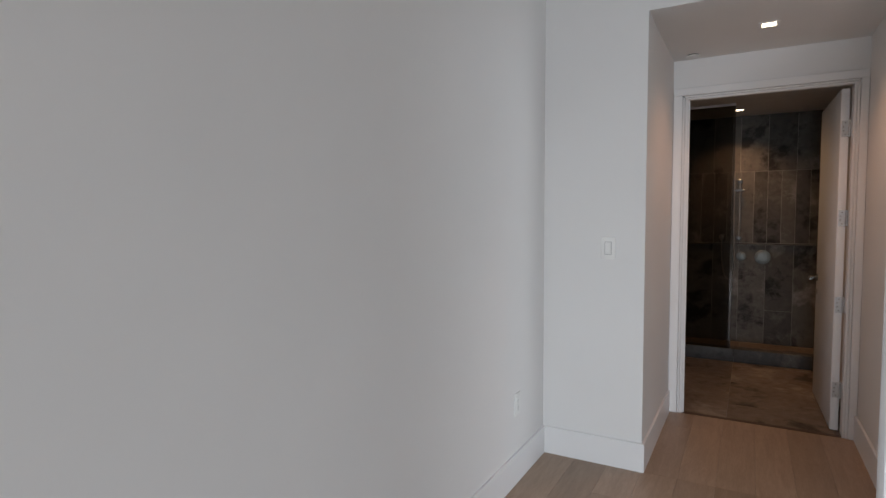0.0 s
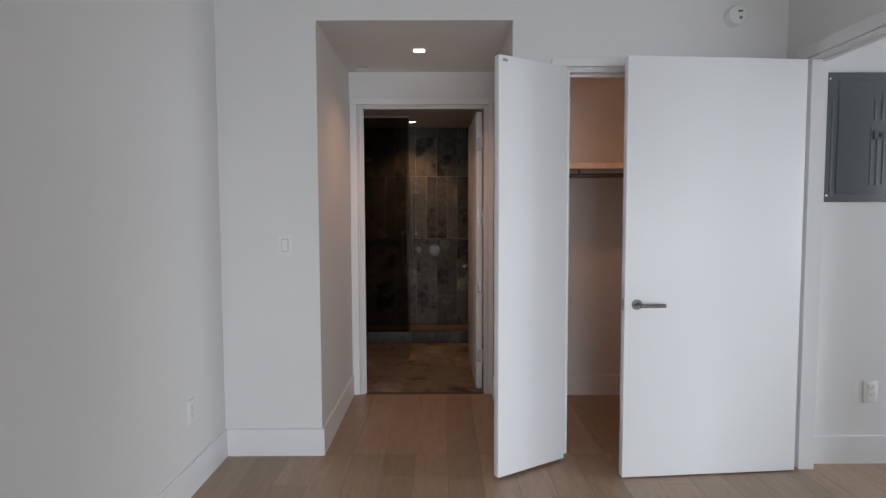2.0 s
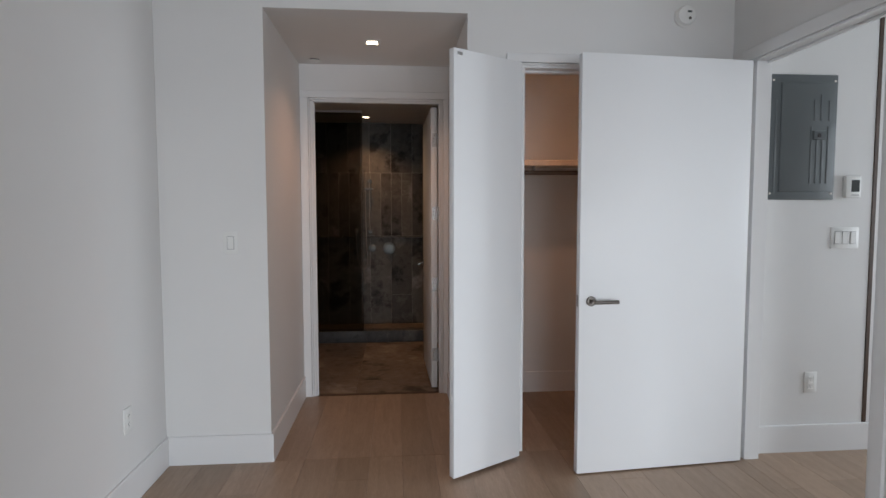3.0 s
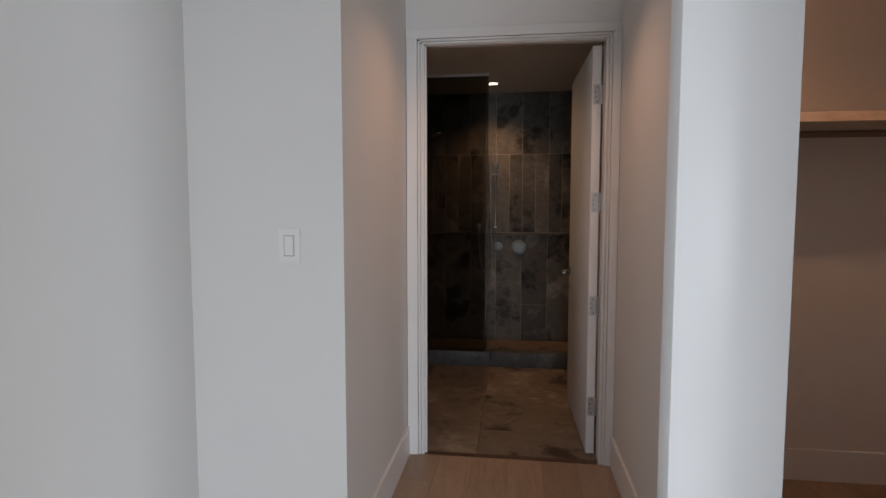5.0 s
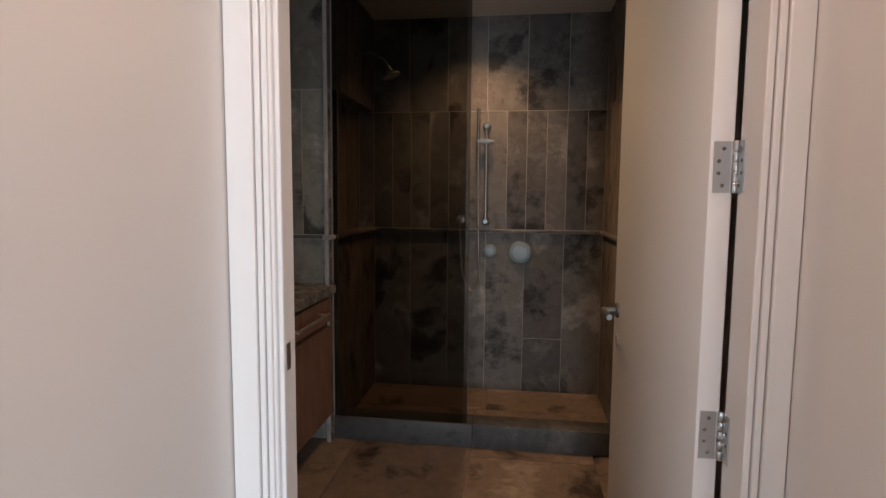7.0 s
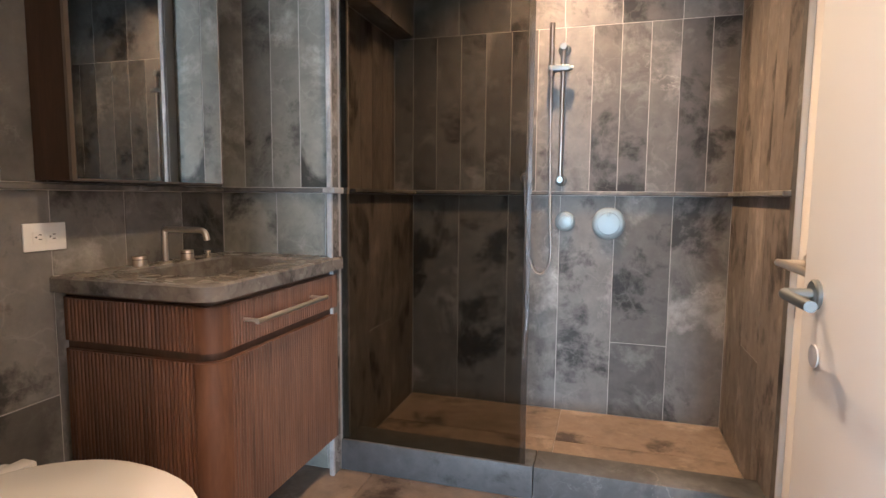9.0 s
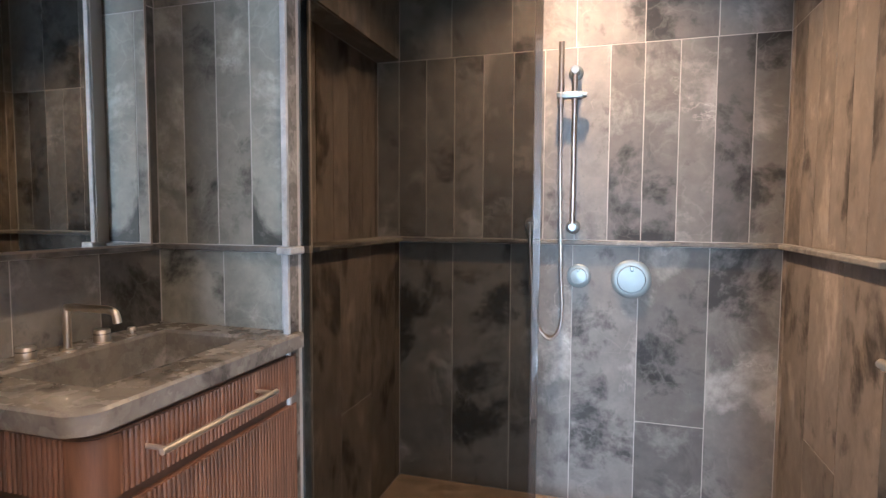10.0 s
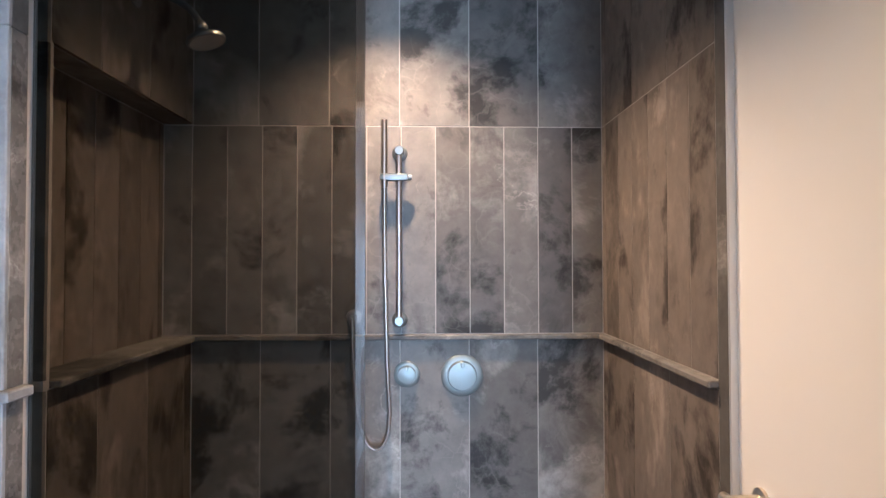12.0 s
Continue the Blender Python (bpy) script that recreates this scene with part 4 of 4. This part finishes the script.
part("ball_joint", lathe([(0, 0.016), (0.011, 0.013), (0.016, 0.004), (0.016, -0.006), (0.012, -0.014), (0, -0.016)], Matrix.Translation((0.187, 0, -0.082)), 18), CHROME, head)
spray = part("spray_head", lathe([(0, 0.0), (0.014, 0.0), (0.018, -0.012), (0.034, -0.022), (0.052, -0.028), (0.054, -0.033), (0.052, -0.040), (0.047, -0.042)], Matrix.Translation((0.190, 0, -0.090)) @ Matrix.Rotation(radians(-18), 4, "Y"), 28), CHROME, head)
part("spray_face", lathe([(0, -0.0415), (0.046, -0.0415), (0.047, -0.038)], Matrix.Translation((0.190, 0, -0.090)) @ Matrix.Rotation(radians(-18), 4, "Y"), 28), GREY_PLASTIC, spray, "grey rubber nozzle face")


# floors and wall tiles
def slab_mesh(name, sx, sy, sz, mat, bev=0.0012):
    bm = box(-sx / 2, -sy / 2, -sz / 2, sx / 2, sy / 2, sz / 2, bev)
    me = bpy.data.meshes.new(name)
    bm.to_mesh(me)
    bm.free()
    me.materials.append(mat)
    return me


MESHES = {}


def tile(owner, x0, y0, z0, x1, y1, z1, mat, name="tile", bev=0.0010):
    key = (round(x1 - x0, 4), round(y1 - y0, 4), round(z1 - z0, 4), mat.name, bev)
    if key not in MESHES:
        MESHES[key] = slab_mesh(name, x1 - x0, y1 - y0, z1 - z0, mat, bev)
    ob = new(name, MESHES[key])
    ob.parent = owner
    ob.matrix_local = Matrix.Translation(((x0 + x1) / 2, (y0 + y1) / 2, (z0 + z1) / 2))
    return ob


def setting(name, label, category):
    return tagged(empty(name), label, category, "", "structure")


G = 0.0015
ROWS_LOW, ROWS_MID, ROWS_TOP = (0.0, 1.074), (1.094, 1.833), (1.833, BZ)


def splits(a, b, step, start):
    cuts, v = [a], start
    while v < b - 0.012:
        if v > a + 0.012:
            cuts.append(v)
        v += step
    return cuts + [b]


def wall_tiles(owner, axis, face, away, a, b, step, start, z0, z1, breaks=(), mat=None):
    """One row of upright tiles. axis: the wall's normal; face: its place; away: which way the tiles' backs lie."""
    cuts = splits(a, b, step, start)
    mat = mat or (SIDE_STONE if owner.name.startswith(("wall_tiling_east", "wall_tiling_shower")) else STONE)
    for i, (p, q) in enumerate(zip(cuts, cuts[1:])):
        levels = [z0] + [z for k, z in breaks if k == i % 5] + [z1]
        for l0, l1 in zip(levels, levels[1:]):
            d0, d1 = sorted((face, face + away * 0.010))
            if axis == "y":
                tile(owner, p + G, d0, l0 + G, q - G, d1, l1 - G, mat)
            else:
                tile(owner, d0, p + G, l0 + G, d1, q - G, l1 - G, mat)


W, N = 0.245, 0.1225
tn = setting("wall_tiling_north", "tall grey veined stone tiles on the shower's back wall", "wall tiles")
wall_tiles(tn, "y", BACK, 1, SX0, SX1, W, -0.641, 0.045, ROWS_LOW[1], [(4, 0.395)])
wall_tiles(tn, "y", BACK, 1, SX0 - 0.1, SX1, N, -0.882, *ROWS_MID)
wall_tiles(tn, "y", BACK, 1, SX0, SX1, 0.249, -0.651, *ROWS_TOP)
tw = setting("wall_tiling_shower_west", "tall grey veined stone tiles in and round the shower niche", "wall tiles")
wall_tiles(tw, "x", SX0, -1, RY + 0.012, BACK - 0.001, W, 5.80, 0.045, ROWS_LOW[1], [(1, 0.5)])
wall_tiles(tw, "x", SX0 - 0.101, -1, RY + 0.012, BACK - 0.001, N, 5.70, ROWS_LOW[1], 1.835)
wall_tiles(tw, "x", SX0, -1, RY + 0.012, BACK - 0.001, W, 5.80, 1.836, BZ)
tile(tw, SX0 - 0.10, RY + 0.021, 1.836, SX0 - 0.012, BACK - 0.002, 1.846, STONE)
for z0, z1 in ((0.122, 1.073), (1.095, 1.833), (1.834, BZ)):
    tile(tw, PX + 0.001, RY - 0.001, z0, SX0 - 0.0005, RY + 0.010, z1, STONE)
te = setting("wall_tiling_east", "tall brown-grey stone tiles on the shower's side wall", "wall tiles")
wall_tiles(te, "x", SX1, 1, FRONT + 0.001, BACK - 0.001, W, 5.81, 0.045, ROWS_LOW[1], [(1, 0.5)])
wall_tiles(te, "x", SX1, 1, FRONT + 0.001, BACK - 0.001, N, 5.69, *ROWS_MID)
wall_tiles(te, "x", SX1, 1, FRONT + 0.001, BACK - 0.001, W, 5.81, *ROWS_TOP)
tv = setting("wall_tiling_vanity_end", "grey cloudy stone tiles beside the mirror, lightened as if in daylight", "wall tiles")
wall_tiles(tv, "y", FRONT, 1, BX0, -0.925, 0.207, -1.162, 0.0, ROWS_LOW[1], [(1, 0.5)], mat=LIT_CLOUDY_STONE)
wall_tiles(tv, "y", FRONT, 1, BX0, -0.925, 0.122, -1.299, *ROWS_MID, mat=LIT_CLOUDY_STONE)
wall_tiles(tv, "y", FRONT, 1, BX0, -0.925, 0.245, -1.162, *ROWS_TOP, mat=LIT_CLOUDY_STONE)
tl = setting("wall_tiling_west", "grey cloudy stone tiles behind the vanity and toilet", "wall tiles")
wall_tiles(tl, "x", BX0, -1, DY1, FRONT - 0.001, W, 4.12, 0.0, ROWS_LOW[1], [(1, 0.5), (3, 0.5)])
wall_tiles(tl, "x", BX0, -1, DY1, FRONT - 0.001, N, 4.12, *ROWS_MID)
wall_tiles(tl, "x", BX0, -1, DY1, FRONT - 0.001, W, 4.12, *ROWS_TOP)

# stone rails and corner trims
rail = setting("stone_rail", "narrow projecting grey stone rail along the tiled walls", "rail")
P = 0.024
for it in ((SX0, BACK - P, SX1, BACK + 0.008), (SX1 - P, FRONT - 0.002, SX1 + 0.008, BACK - P - 0.001),
           (SX0 - 0.1, RY + 0.021, SX0 + P, BACK - P - 0.001), (BX0 + P, FRONT - P, -0.931, FRONT + 0.008), (BX0 - 0.008, DY1 + 0.001, BX0 + P, FRONT + 0.008)):
    tile(rail, it[0], it[1], 1.0755, it[2], it[3], 1.0925, STONE, "rail_stone", 0.003)
tile(rail, -0.930, PF - 0.020, 1.073, PX + 0.022, 5.578, 1.0945, PALE_STONE, "rail_stone", 0.003)
post = setting("corner_trim", "pale stone corner strips at the shower's edge", "trim")
for z0, z1 in ((0.0, 1.073), (1.095, 1.833), (1.834, BZ)):
    tile(post, -0.9215, PF - 0.003, z0, PX + 0.001, PF + 0.009, z1, PALE_STONE, "trim_strip", 0.002)
    tile(post, PX - 0.009, PF + 0.0095, z0, PX, 5.578, z1, SLAB_STONE if z0 < 1.5 else STONE, "trim_strip", 0.002)
tile(post, SX1 - 0.001, FRONT - 0.042, 0.0, BX1 + 0.01, FRONT - 0.001, BZ, STONE, "trim_strip", 0.002)
tile(post, BX1 - 0.0165, FRONT - 0.050, 0.0, BX1 + 0.004, FRONT - 0.043, BZ, EDGE_TRIM, "trim_strip", 0.001)

# floors
fb = setting("floor_bath", "dark brown-grey stone floor tiles in the bathroom", "floor")
part("screed", boxes((BX0 - T, DY0 + 0.03, -0.12, BX1, FRONT + 0.03, -0.009), (SX0 - T, FRONT + 0.03, -0.12, SX1 + T, BACK + T, 0.036)), GROUT, fb, "pale grout bed", smooth=False)
cols = [(BX0, -0.772, 0.30), (-0.772, -0.162, 0.0), (-0.162, 0.448, 0.48), (0.448, BX1, 0.1)]
for a, b, off in cols:
    cuts = splits(DY0 + 0.035, FRONT + 0.02, 0.61, 3.778 - 0.61 + off)
    for p, q in zip(cuts, cuts[1:]):
        tile(fb, a + 0.0012, p + 0.0012, -0.009, b - 0.0012, q - 0.0012, 0.0, FLOOR_STONE, "floor_tile")
for a, b in ((SX0, -0.118), (-0.118, SX1)):
    for p, q in ((FRONT + 0.151, 5.99), (5.99, BACK - 0.001)):
        tile(fb, a + 0.0015, p + 0.0015, 0.036, b - 0.0015, q - 0.0015, 0.046, FLOOR_STONE, "floor_tile")
tagged(mesh_object("threshold", box(-0.435, DY0 - 0.004, -0.01, 0.466, DY0 + 0.034, 0.002, 0.001), DARK_WOOD), "thin dark threshold strip under the bathroom door", "threshold", "", "structure")

fl = setting("floor", "wide pale oak floor planks with a matte finish", "floor")
part("underlay", boxes((LEFT, SOUTH, -0.12, RIGHT, NORTH, -0.014), (RIGHT, SOUTH, -0.12, WIDE_X, WIDE_Y, -0.014), (RIGHT, WIDE_Y, -0.12, 6.0, PANEL_Y, -0.014), (HX0, NORTH, -0.12, HX1, DY0 - 0.005, -0.014), (HX1, NORTH, -0.12, RIGHT, 3.86, -0.014)), DARK_WOOD, fl, "dark underlay in the joints", smooth=False)


def planks(x0, y0, x1, y1, width, origin, lengths):
    cuts = splits(x0, x1, width, origin)
    for i, (a, b) in enumerate(zip(cuts, cuts[1:])):
        rnd = random.Random(int(a * 1000) * 7 + 3)
        y = y0
        edge = y0 + rnd.uniform(0.4, lengths)
        while y < y1 - 1e-4:
            e = min(edge, y1)
            if y1 - e < 0.15:
                e = y1
            tile(fl, a + 0.0003, y + 0.0003, -0.014, b - 0.0003, e - 0.0003, 0.0, OAK, "plank", 0.0009)
            y, edge = e, e + lengths


PW = 0.178
OR = -0.53 - 20 * PW
planks(LEFT, SOUTH, RIGHT, NORTH, PW, OR, 1.9)
planks(HX0, NORTH, HX1, DY0 - 0.005, PW, OR, 1.9)
planks(HX1, NORTH, RIGHT, 3.86, PW, OR, 1.9)
planks(RIGHT, SOUTH, WIDE_X, WIDE_Y, PW, OR, 1.9)
planks(RIGHT, WIDE_Y, 6.0, PANEL_Y, PW, OR, 1.9)
